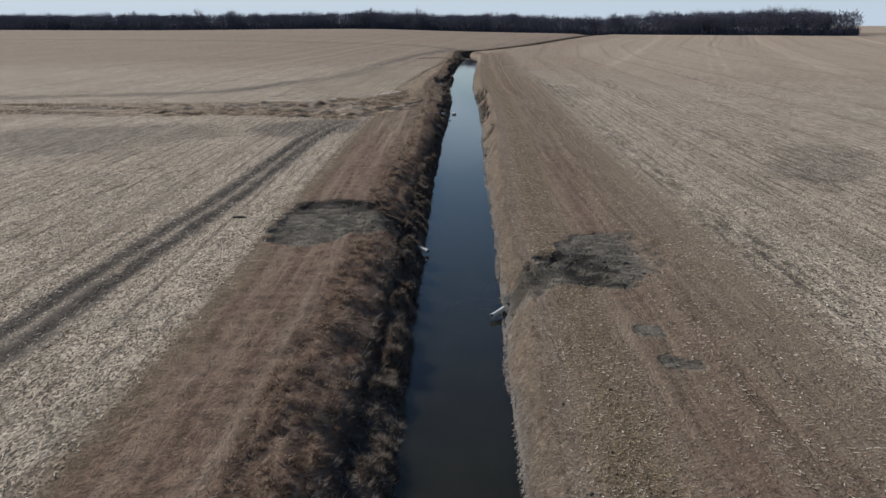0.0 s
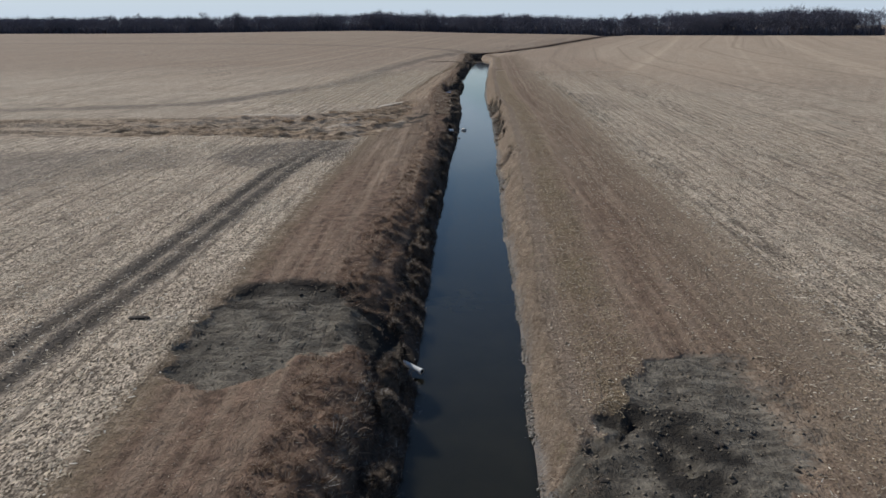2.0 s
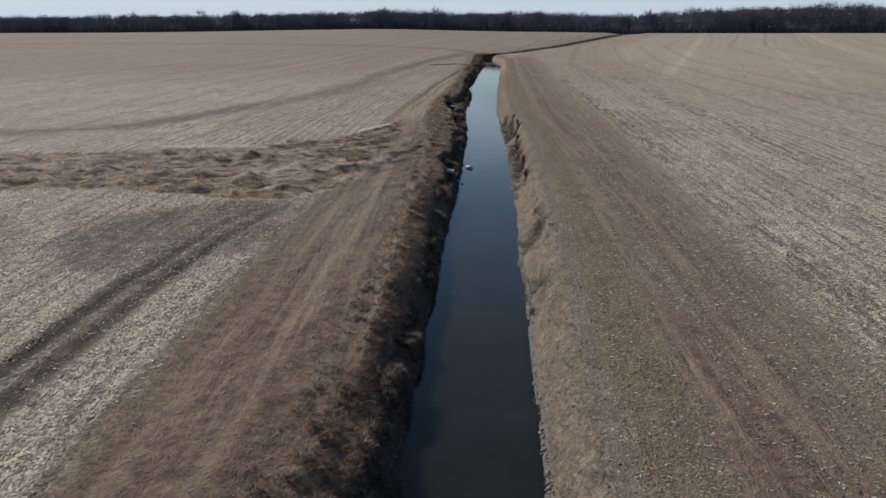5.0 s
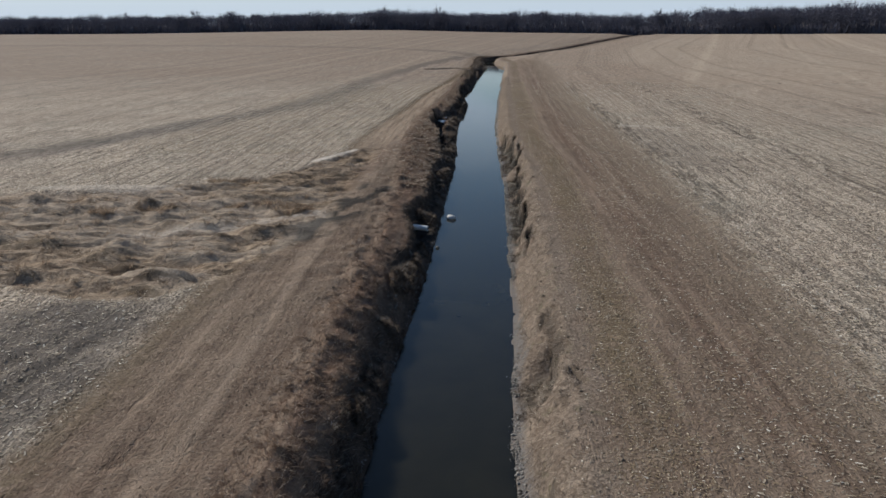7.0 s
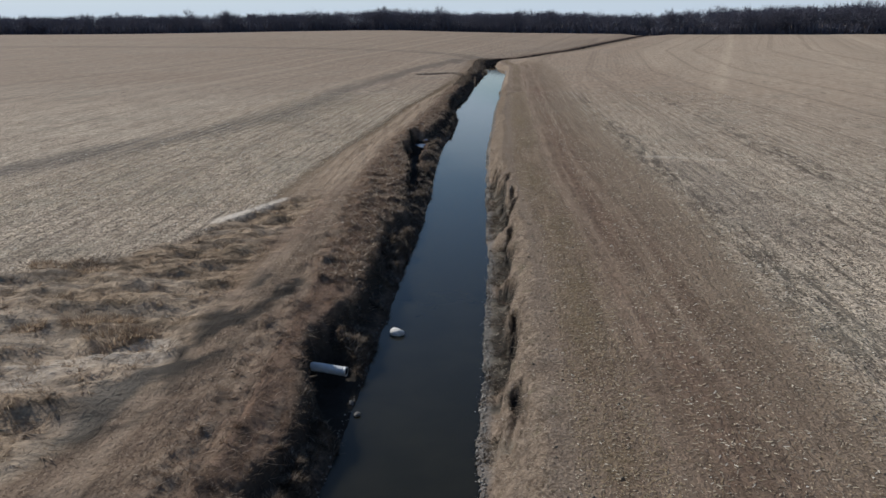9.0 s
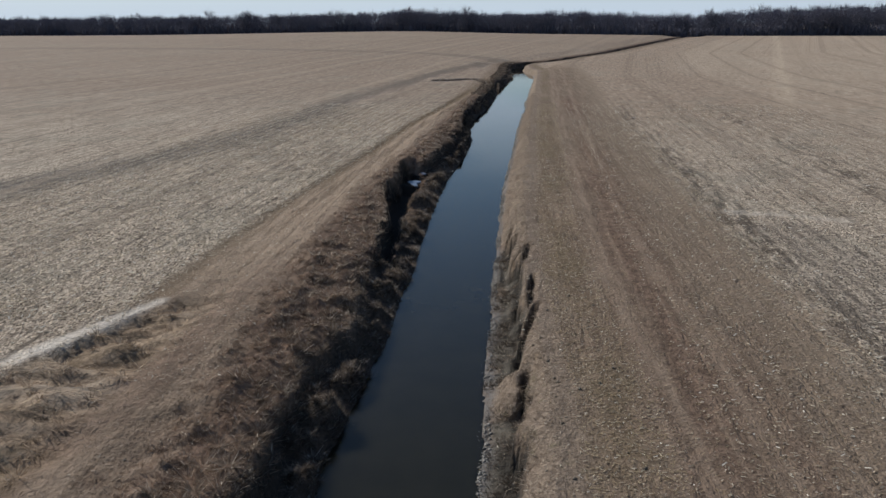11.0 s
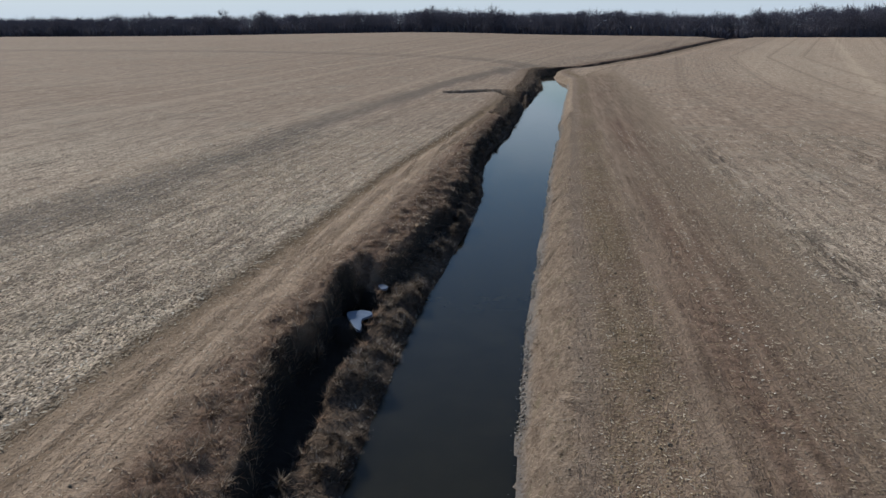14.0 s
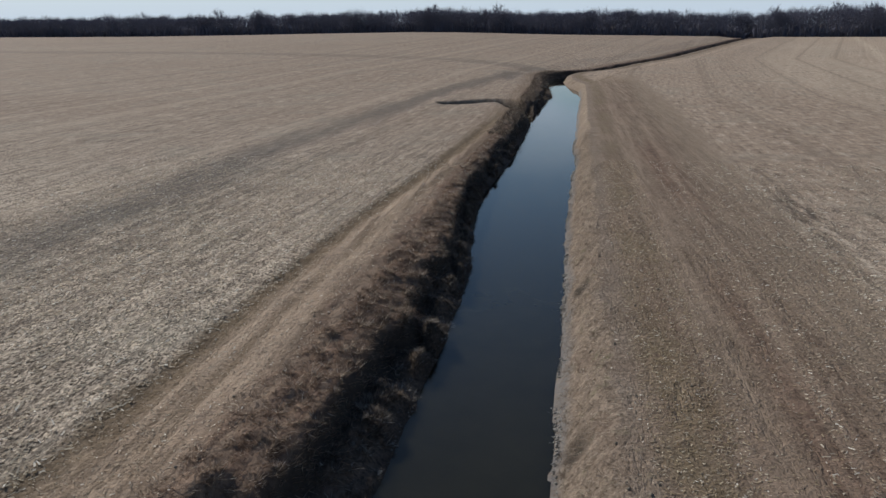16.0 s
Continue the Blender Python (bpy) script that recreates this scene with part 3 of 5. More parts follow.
TRACK_LEFT = [(-13.0, 8), (-12.2, 20), (-11.5, 31), (-10.8, 41), (-10.5, 53), (-10.2, 61.5), (-9.2, 69.5), (-7.4, 75.5)]
FAR_LINE = [(-160, 330), (-82, 316), (-39, 305), (-14, 294), (-2, 280), (4, 268)]
SLOTS = [(5.15, 115.8, 5.75, 118.2, 0.11, 0.45), (5.62, 112.6, 6.25, 113.2, 0.13, 0.5), (5.2, 114.25, 5.27, 112.7, 0.09, 0.35), (5.85, 104.1, 6.4, 106.4, 0.12, 0.45),
         (6.0, 111.0, 6.3, 113.0, 0.10, 0.4), (6.2, 106.8, 6.35, 109.4, 0.10, 0.35), (5.3, 97.5, 5.55, 98.7, 0.13, 0.45), (5.2, 94.2, 5.3, 96.0, 0.12, 0.45),
         (5.75, 99.5, 5.95, 102.5, 0.11, 0.4), (5.4, 85.6, 5.47, 84.2, 0.13, 0.4), (5.3, 88.1, 5.6, 90.8, 0.12, 0.4), (5.12, 74.6, 5.2, 71.1, 0.20, 0.18),
         (5.3, 69.6, 5.5, 69.0, 0.12, 0.2), (2.6, 28.0, 3.2, 28.15, 0.08, 0.14), (3.2, 28.15, 4.3, 28.4, 0.09, 0.14), (4.3, 28.4, 4.8, 29.4, 0.08, 0.12)]
SWATH = [(-60, 92), (-30, 103), (-24.5, 114), (-21, 125), (-16, 139), (-14.6, 155), (-12.6, 182), (-8.4, 218), (0, 262)]
GULLY = [(-4.6, 207.2), (-1.9, 209.7), (0.7, 210.5), (2.3, 208.6), (3.4, 203.0)]
BLOTCHES = [(5.2, 29.6, 0.7, 0.5), (5.7, 28.0, 0.5, 1.0), (5.9, 26.2, 0.7, 0.45), (6.9, 28.1, 0.7, 0.35), (5.6, 27.0, 0.4, 0.5)]
CUTS = [(6.75, 146.6, 148.4, 0.35), (6.0, 136.2, 138.0, 0.35)]


def ACROSS(x, y):
    """Metres across the crop rows, from the edge of the field on either side of the ditch."""
    lane_l = np.interp(y, [-4500, 60, 110, 150, 200, 260, 500, 4600], [-9, -7.2, -6.2, -4.0, 1.0, 6.5, 62, 1500])
    lane_r = np.interp(y, [-4500, 0, 100, 216, 300, 4600], [11, 12.2, 15.4, 20.5, 34, 1600])
    return np.where(x < 0.5 * (water_l0(y) + water_r0(y)), x - lane_l, x - lane_r)


def LANE_EDGE(x, y):
    """Rough furrows along the lane beside the left-hand field."""
    ol = outer_l(y)
    w = 0.18 * fbm(x, y, 1.6, 3)
    line = np.maximum(1 - smooth(0.25, 0.65, np.abs(x - ol - 0.4) + w), 0.6 * (1 - smooth(0.08, 0.35, np.abs(x - ol - 1.6) + w)))
    return line * (0.35 * smooth(100, 112, y) + 0.65 * smooth(118, 140, y)) * smooth(205, 180, y)


def ICY(x, y):
    """Where old ice lies on the left bank, and the way to it stays open."""
    return np.maximum(blob(x, y, -0.5, 128.8, 0.8, 1.3, 0.2, 0.1), blob(x, y, -0.25, 131.7, 0.35, 0.6, 0.2, 0.1))


def HOLLOW(x, y):
    line = near_line(x, y, [(0.45, 113.5), (0.03, 119.4), (-0.37, 122), (-0.55, 124.3), (-0.3, 126.3), (-0.3, 128), (-0.5, 129.5), (-0.65, 131.3)])
    wide = np.interp(y, [112, 119.4, 122, 124.3, 126.3, 128, 130, 132, 133], [0.18, 0.30, 0.42, 0.62, 0.66, 0.56, 0.66, 0.72, 0.5])
    return 1 - smooth(0.8, 1.2, line / wide + 0.62 * fbm(x, y, 0.9, 4))


def CUT_FACE(x, y):
    """Metres downhill of the cut face in the right bank, and how strong the cut is there."""
    at = np.interp(y, [58, 66, 72, 76, 82, 85, 90, 96, 102, 108, 111, 114, 118], [4.2, 4.75, 5.1, 5.2, 5.3, 5.4, 5.45, 5.75, 6.1, 6.1, 6.0, 5.75, 5.5])
    # slump bowls, each with a short end wall across the bank
    bowl = (y + 1.2 * fbm(y * 0 + 12, y, 6.0, 2)) / 4.3
    at = at + 0.42 * (np.minimum((bowl - np.floor(bowl)) * 1.12, (1 - bowl + np.floor(bowl)) * 9) - 0.5) + 0.26 * fbm(x * 0.25, y, 1.3, 4)
    gate = smooth(82, 84, y) * smooth(118, 115, y) + 0.6 * smooth(59, 61, y) * smooth(77, 73, y)
    kept = np.maximum(smooth(-0.25, 0.15, fbm(x * 0 + 60, y, 3.2, 3)), smooth(105, 107, y))
    return at - x, gate * (0.25 + 0.75 * kept)


def SCARP(x, y):
    """How far down the left bank its cut face stands, 0 to 1."""
    return 0.52 + 0.30 * fbm(x * 0.3, y, 3.2, 3) + 0.15 * smooth(96, 101, y) * smooth(113, 109, y) + 0.06 * smooth(112, 114, y) * smooth(121, 118, y) - 0.18 * smooth(118, 123, y) * smooth(142, 136, y)


def STEEP(y):
    """How sheer the left bank's cut face is, 0 to 1."""
    return np.clip(0.33 + 0.45 * smooth(76, 84, y) * smooth(104, 98, y) + 0.55 * smooth(110, 115, y) + 0.45 * fbm(y * 0 + 31, y, 7.0, 3), 0.1, 1.0)


def BAY(x, y):
    """The washed-out bay below the culvert."""
    return blob(x, y, 0.48, 86.7, 0.86, 2.3, 0.22, 0.3)


# ---- the ground, one sheet to the horizon ----
def steps(*runs):
    out = [runs[0][0]]
    for a, b, d in runs:
        n = max(1, round((b - a) / d))
        out += [a + (b - a) * (k + 1) / n for k in range(n)]
    return np.array(out)


def outward(start, end, count):
    return start * (end / start) ** (np.arange(1, count + 1) / count)


def mesh_grid(name, X, Y, Z):
    r, c = X.shape
    co = np.stack([X, Y, Z], -1).reshape(-1, 3)
    i = np.arange(r * c).reshape(r, c)
    quads = np.stack([i[:-1, :-1], i[:-1, 1:], i[1:, 1:], i[1:, :-1]], -1).reshape(-1, 4)
    return mesh_raw(name, co, quads)


def mesh_raw(name, co, faces, flat=False):
    """A mesh from an array of places and an array of faces of one size."""
    me = bpy.data.meshes.new(name)
    n, k = faces.shape
    me.vertices.add(len(co))
    me.vertices.foreach_set("co", np.ascontiguousarray(co, np.float32).ravel())
    me.loops.add(n * k)
    me.loops.foreach_set("vertex_index", np.ascontiguousarray(faces, np.int32).ravel())
    me.polygons.add(n)
    me.polygons.foreach_set("loop_start", np.arange(0, n * k, k, dtype=np.int32))
    me.polygons.foreach_set("use_smooth", np.full(n, not flat))
    me.update(calc_edges=True)
    me.validate()
    return me


def build_ground():
    ys = np.concatenate([-outward(12, 4500, 18)[::-1], steps((-12, 10, 1.0), (10, 74, 0.22), (74, 108, 0.16), (108, 172, 0.22), (172, 282, 0.5), (282, 470, 2.0)), 470 + outward(6, 4100, 26)])
    us = np.concatenate([-outward(34, 4400, 30)[::-1], steps((-34, -18, 0.5), (-18, -5.2, 0.25), (-5.2, -1.3, 0.1), (-1.3, 1.3, 0.5),
                                                             (1.3, 4.6, 0.1), (4.6, 13, 0.25), (13, 36, 0.6)), outward(36, 4400, 30)])
    U, Y = np.meshgrid(us, ys)
    centre = 0.5 * (water_l0(ys) + water_r0(ys))[:, None]
    X = U + np.where(ys[:, None] > 500, 0.5 * (water_l0(500.0) + water_r0(500.0)), centre)
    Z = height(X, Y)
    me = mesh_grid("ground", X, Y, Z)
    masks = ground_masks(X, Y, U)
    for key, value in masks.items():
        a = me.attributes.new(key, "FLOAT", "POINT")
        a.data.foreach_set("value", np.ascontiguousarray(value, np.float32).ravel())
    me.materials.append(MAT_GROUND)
    return tagged(new("ground", me), "harvested maize fields and grassed strips cut by a ditch", "ground", kind="structure")


def ground_masks(X, Y, U):
    wl_, wr_ = water_l(Y), water_r(Y)
    tl, tr, ol, orr = top_l(Y), top_r(Y), outer_l(Y), outer_r(Y)
    strip = smooth(-0.7, 0.9, X - ol) * smooth(-0.9, 2.4, orr - X)
    strip = np.maximum(strip * smooth(265, 235, Y), 0.55 * waterway(X, Y))
    strip = np.maximum(strip, smooth(-2.5, 0, X - tl + 1.0) * smooth(-2.5, 0, tr + 1.0 - X))
    kl = (X - tl) / np.maximum(wl_ - tl, 0.3) + 0.25 * fbm(X, Y, 1.4, 3)
    bank_l = smooth(0.2, 0.75, kl) * smooth(0.3, 0, X - 0.5 * (wl_ + wr_))
    bank_r = smooth(-1.2, 0.2, tr - X + 0.5 * fbm(X, Y, 1.5, 3)) * smooth(0.3, 0, 0.5 * (wl_ + wr_) - X)
    soil = np.maximum(PATCH_L(X, Y), PATCH_R(X, Y) * (0.95 - 0.45 * smooth(6.6, 9.0, X)))
    soil = np.maximum(soil, blob(X, Y, 3.3, 26.9, 1.5, 1.5, 0.0, 0.5))
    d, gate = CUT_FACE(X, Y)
    soil = np.maximum(soil, 0.85 * smooth(0.3, 0.8, gate) * smooth(0, 0.1, d) * smooth(1.4, 0.7, d + 0.4 * fbm(X, Y, 0.9, 3)))
    for cx, cy, r in ((6.6, 21.8, 0.6), (6.7, 19.7, 0.5), (7.2, 19.4, 0.4)):
        soil = np.maximum(soil, 0.8 * blob(X, Y, cx, cy, r, r))
    wet_and_shade = np.zeros_like(X)
    wet_and_shade = np.maximum(wet_and_shade, 0.93 * STAIN(X, Y))
    # shade inside the crevices, painted dark
    wet_and_shade = np.maximum(wet_and_shade, SLOT(X, Y)[1])
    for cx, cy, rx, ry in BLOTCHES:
        wet_and_shade = np.maximum(wet_and_shade, 0.97 * smooth(0.1, 0.5, blob(X, Y, cx, cy, rx * 1.5, ry * 1.4, 0.2, 0.75)) * smooth(-0.2, 0.12, fbm(X, Y, 0.6, 4)))
    # shadowed far rim of the left soil patch and its gully, painted dark
    wet_and_shade = np.maximum(wet_and_shade, 0.92 * (1 - smooth(0.25, 0.8, near_line(X, Y, [(-6.4, 38.7), (-5.2, 39.0), (-3.5, 38.8), (-2.4, 37.6), (-1.6, 36.6), (-0.9, 35.4)]) + 0.45 * fbm(X, Y, 0.9, 4))))
    wet_and_shade = np.maximum(wet_and_shade, 0.85 * blob(X, Y, -1.7, 36.9, 0.75, 1.7, 0.5, 0.5))
    wet_and_shade = np.maximum(wet_and_shade, 0.85 * blob(X, Y, -4.0, 37.5, 2.5, 1.2, -0.1, 0.8) * smooth(-0.3, 0.1, fbm(X, Y * 2, 0.9, 4)))
    wet_and_shade = np.maximum(wet_and_shade, 0.40 * blob(X, Y, 5.3, 28.0, 2.0, 2.6, 0.0, 0.6) * smooth(-0.4, 0.2, fbm(X, Y, 1.2, 4)))
    wet_and_shade = np.maximum(wet_and_shade, 0.45 * PATCH_L(X, Y) * smooth(-0.15, 0.25, fbm(X, Y, 1.1, 4)))
    wet_and_shade = np.maximum(wet_and_shade, 0.93 * blob(X, Y, -1.6, 34.9, 0.85, 1.6, 0.35, 0.6))
    mire = np.minimum(near_line(X, Y, [(4.9, 29.7), (5.8, 29.7), (6.0, 28.6), (6.4, 27.8)]), near_line(X, Y, [(5.2, 28.2), (5.1, 27.0), (5.5, 26.6)]) + 0.1)
    wet_and_shade = np.maximum(wet_and_shade, 0.95 * (1 - smooth(0.2, 0.6, mire + 0.4 * fbm(X, Y, 0.8, 4))))
    wet_and_shade = np.maximum(wet_and_shade, 0.6 * blob(X, Y, 3.2, 26.8, 1.0, 1.1, 0.0, 0.9))
    # hollow and bay: muddy floors, plus wall shade painted in
    around = lambda fn: np.maximum.reduce([fn(X + a, Y + b) for a, b in ((0, 0), (0.18, 0), (0.1, 0.2), (0.1, -0.2))])
    wet_and_shade = np.maximum(wet_and_shade, 0.95 * np.maximum(around(HOLLOW), around(BAY)))
    # shade on the left bank's cut face, painted as a dark band
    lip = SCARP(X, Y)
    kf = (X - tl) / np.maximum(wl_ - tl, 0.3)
    wet_and_shade = np.maximum(wet_and_shade, 0.9 * STEEP(Y) * smooth(lip - 0.12, lip, kf) * smooth(lip + 0.30, lip + 0.12, kf + 0.2 * fbm(X, Y, 0.8, 3)) * (X < wl_ + 0.3))
    wet_and_shade = np.maximum(wet_and_shade, 0.9 * (1 - smooth(0.9, 2.4, near_line(X, Y, GULLY) + 0.4 * fbm(X, Y, 2.0, 3))))
    # shade on the right bank's cut faces and end walls, painted dark
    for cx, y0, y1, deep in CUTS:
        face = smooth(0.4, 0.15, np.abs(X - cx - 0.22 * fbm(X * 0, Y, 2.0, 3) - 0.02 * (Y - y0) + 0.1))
        wet_and_shade = np.maximum(wet_and_shade, 0.75 * face * smooth(y0, y0 + 0.8, Y) * smooth(y1, y1 - 0.8, Y))
    wet_and_shade = np.maximum(wet_and_shade, 0.92 * smooth(0.3, 0.8, gate) * smooth(-0.06, 0.04, d) * smooth(1.2, 0.3, d + 0.2) * smooth(-0.32, -0.02, fbm(X, Y, 0.9, 4)))
    wet_and_shade = np.maximum(wet_and_shade, smooth(0.35, 0.05, np.abs(X - wl_)) * 0.5)
    ruts = 1 - smooth(0.12, 0.42, np.abs(near_line(X, Y, TRACK_LEFT) - 0.55) + 0.14 * fbm(X, Y, 1.0, 3))
    wet_and_shade = np.maximum(wet_and_shade, 0.6 * ruts * smooth(74, 64, Y))
    damp = 1.0 * (1 - smooth(0.30, 0.72, np.abs(near_line(X, Y, TRACK_LEFT) - 0.55) + 0.15 * fbm(X, Y, 1.5, 3))) * smooth(77, 71, Y)
    damp = np.maximum(damp, 0.85 * (1 - smooth(0.5, 3.8, near_line(X, Y, SWATH) + 1.8 * fbm(X * 2.2, Y * 0.4, 4, 4))))
    damp = np.maximum(damp, 0.6 * (1 - smooth(1.5, 5.0, near_line(X, Y, FAR_LINE))))
    damp = np.maximum(damp, 0.95 * blob(X, Y, -11.5, 69.0, 4.6, 6.5, -0.4, 0.5))
    damp = np.maximum(damp, 0.6 * blob(X, Y, -30, 60, 12, 9, 0.4, 0.6))
    damp = np.maximum(damp, 0.16 * smooth(145, 175, Y) * (X < wl_))
    damp = np.maximum(damp, 0.38 * blob(X, Y, 17.5, 108, 2.2, 11, 0.0, 0.5))
    damp = np.maximum(damp, 0.5 * blob(X, Y, 26, 52, 3, 10, -0.5, 0.6))
    # rougher rows in the right-hand field
    off = X - orr + 0.8 * fbm(X, Y, 14, 3)
    dash = np.maximum(1 - smooth(0.4, 1.3, np.abs(off - 0.4)), 0.8 * (1 - smooth(0.6, 1.8, np.abs(off - 9.5)))) * smooth(185, 150, Y) * smooth(-0.5, 0.1, fbm(X * 0 + 5, Y, 16, 2))
    dash = np.maximum(dash, 0.7 * smooth(0.2, 0.8, ol - X) * smooth(13, 9, ol - X) * smooth(106, 120, Y) * smooth(195, 170, Y) * smooth(-0.4, 0.3, fbm(X * 0.5, Y * 0.2, 6, 3)))
    # tilled part of the right-hand field
    sway = X - 0.32 * Y
    tilled = smooth(12, 26, X - orr) * smooth(-70, -45, sway) * smooth(120, 175, Y)
    damp = np.maximum(damp, 0.85 * smooth(215, 240, X) * smooth(430, 470, Y) * smooth(900, 500, Y))
    pale = 1.0 * (1 - smooth(0.12, 0.45, near_line(X, Y, [(-7.6, 101.0), (-6.9, 102.8), (-5.7, 105.8)]) + 0.2 * fbm(X, Y, 1.0, 3)))
    pale = np.maximum(pale, 0.55 * (1 - smooth(0.2, 0.8, near_line(X, Y, [(-9.5, 85.2), (-7, 86.2), (-4.8, 87.2)]) + 0.3 * fbm(X, Y, 1.2, 3))))
    pale = np.maximum(pale, 0.35 * (1 - smooth(0.2, 0.7, near_line(X, Y, [(15.8, 119.2), (18, 118.8), (20.4, 118.0)]) + 0.3 * fbm(X, Y, 1.5, 3))))
    pale = np.maximum(pale, 0.3 * blob(X, Y, -17, 92.5, 5, 0.8))
    pale = np.maximum(pale, 0.45 * (1 - smooth(0.1, 0.9, near_line(X, Y, [(-12, 83.0), (-7.5, 84.2), (-6.8, 85.5), (-4.6, 86.5)]) + 0.4 * fbm(X, Y, 1.2, 3))))
    pale = np.maximum(pale, 0.20 * waterway(X, Y) * smooth(-0.15, 0.3, fbm(X * 0.3 + 9, Y, 1.6, 4)))
    gold = 0.8 * (1 - smooth(0.15, 0.9, np.abs(X - tr - 1.3) + 0.6 * fbm(X, Y, 1.6, 3))) * smooth(-0.4, 0.3, fbm(X + 40, Y, 5, 3))
    gold = np.maximum(gold, 0.85 * waterway(X, Y) * smooth(-0.2, 0.4, fbm(X * 0.25, Y, 1.8, 4)))
    gold = np.maximum(gold, 0.5 * (1 - smooth(0.2, 0.8, np.abs(X - ol - 0.4) + 0.4 * fbm(X, Y, 1.6, 3))))
    across = ACROSS(X, Y)
    worn = np.zeros_like(X)
    for mid_lane in (ol + 1.6, ol + 3.3, tr + 2.3, tr + 2.8, tr + 4.4):
        worn = np.maximum(worn, 1 - smooth(0.05, 0.34, np.abs(X - mid_lane) + 0.16 * fbm(X, Y, 6, 4)))
    worn = 0.5 * worn
    for mid_lane in (tl - 0.4, tl - 0.8, tl - 2.2, tl - 2.6):
        worn = np.maximum(worn, 0.8 * (1 - smooth(0.05, 0.30, np.abs(X - mid_lane) + 0.16 * fbm(X, Y, 5, 4))) * smooth(48, 58, Y) * smooth(104, 94, Y))
    worn = np.maximum(worn, 0.5 * smooth(98, 114, Y) * smooth(0.5, 1.5, X - ol) * smooth(0.6, 1.8, tl - X))
    worn = worn * smooth(0.2, 0.8, strip) * (1 - 0.7 * waterway(X, Y))
    lane = 0.92 * smooth(100, 118, Y) * smooth(215, 195, Y) * smooth(0.1, 0.7, X - ol) * smooth(0.3, 1.1, tl - 0.3 - X + 0.4 * fbm(X, Y, 1.2, 3)) * (X < wl_)
    shore = smooth(-0.05, 0.05, X - wr_) * smooth(0.42, 0.14, X - wr_ + 0.22 * fbm(X * 0 + 8, Y, 2.2, 3) + 0.10 * fbm(X, Y, 0.5, 3)) * (Y < 240)
    tan = np.where(X < 0.5 * (wl_ + wr_), smooth(130, 165, Y) * 0.35 + smooth(155, 200, Y) * 0.6, smooth(100, 175, Y) * 0.85)
    tan = np.clip(tan + 0.3 * fbm(X, Y, 25, 3) * smooth(60, 130, Y), 0, 1)
    rust = 0.85 * smooth(-1.3, 0.1, X - tl + 0.8 * fbm(X, Y, 1.3, 3)) * (X < 0.5 * (wl_ + wr_))
    rust = np.maximum(rust, 0.80 * smooth(72, 54, Y) * smooth(ol, ol + 1.0, X) * (X < tl))
    rust = np.maximum(rust, 0.22 * smooth(100, 80, Y) * smooth(ol, ol + 1.5, X) * (X < tl) * smooth(-0.1, 0.4, fbm(X * 1.2, Y * 0.15, 2.5, 3)) * (1 - waterway(X, Y)))
    rust = np.maximum(rust, (0.58 + 0.17 * smooth(85, 105, Y)) * smooth(1.8, 2.8, X - tr) * smooth(5.6, 4.2, X - tr) * smooth(-0.35, 0.25, fbm(X * 1.2, Y * 0.12, 2.5, 4)) * smooth(240, 180, Y))
    rust = np.maximum(rust, 0.7 * (1 - smooth(0.3, 1.0, near_line(X, Y, [(-5.4, 82.5), (-4.4, 90), (-3.7, 98), (-2.8, 112), (-2.5, 125), (-2.2, 150), (-0.6, 172)]) + 0.5 * fbm(X, Y * 0.3, 1.5, 3))))
    return dict(way=waterway(X, Y), outer=smooth(5.0, 7.5, X - tr + 0.8 * fbm(X, Y, 4, 3)), dash=dash, furrow=LANE_EDGE(X, Y), lane=lane, shore=shore, rust=rust, sway=sway, tilled=tilled, tan=tan, worn=worn, across=across, strip=strip, bank_l=bank_l, bank_r=bank_r, soil=soil, wet_and_shade=wet_and_shade, damp=damp, pale=pale, gold=gold)


ground = build_ground()


def build_water():
    ys = steps((-60, 10, 5.0), (10, 260, 1.0), (260, 470, 3.0))
    lo = water_l0(ys) - np.where((ys > 108) & (ys < 136), 3.2, 1.2)
    hi = water_r0(ys) + 0.8
    k = np.linspace(0, 1, 7)[None, :]
    X = lo[:, None] * (1 - k) + hi[:, None] * k
    me = mesh_grid("water", X, np.repeat(ys[:, None], 7, 1), np.full(X.shape, WATER))
    me.materials.append(MAT_WATER)
    return tagged(new("water", me), "still dark water in a drainage ditch", "water", kind="structure")


water = build_water()


# ---- grass, litter and other stuff ----
RNG = np.random.RandomState(21)


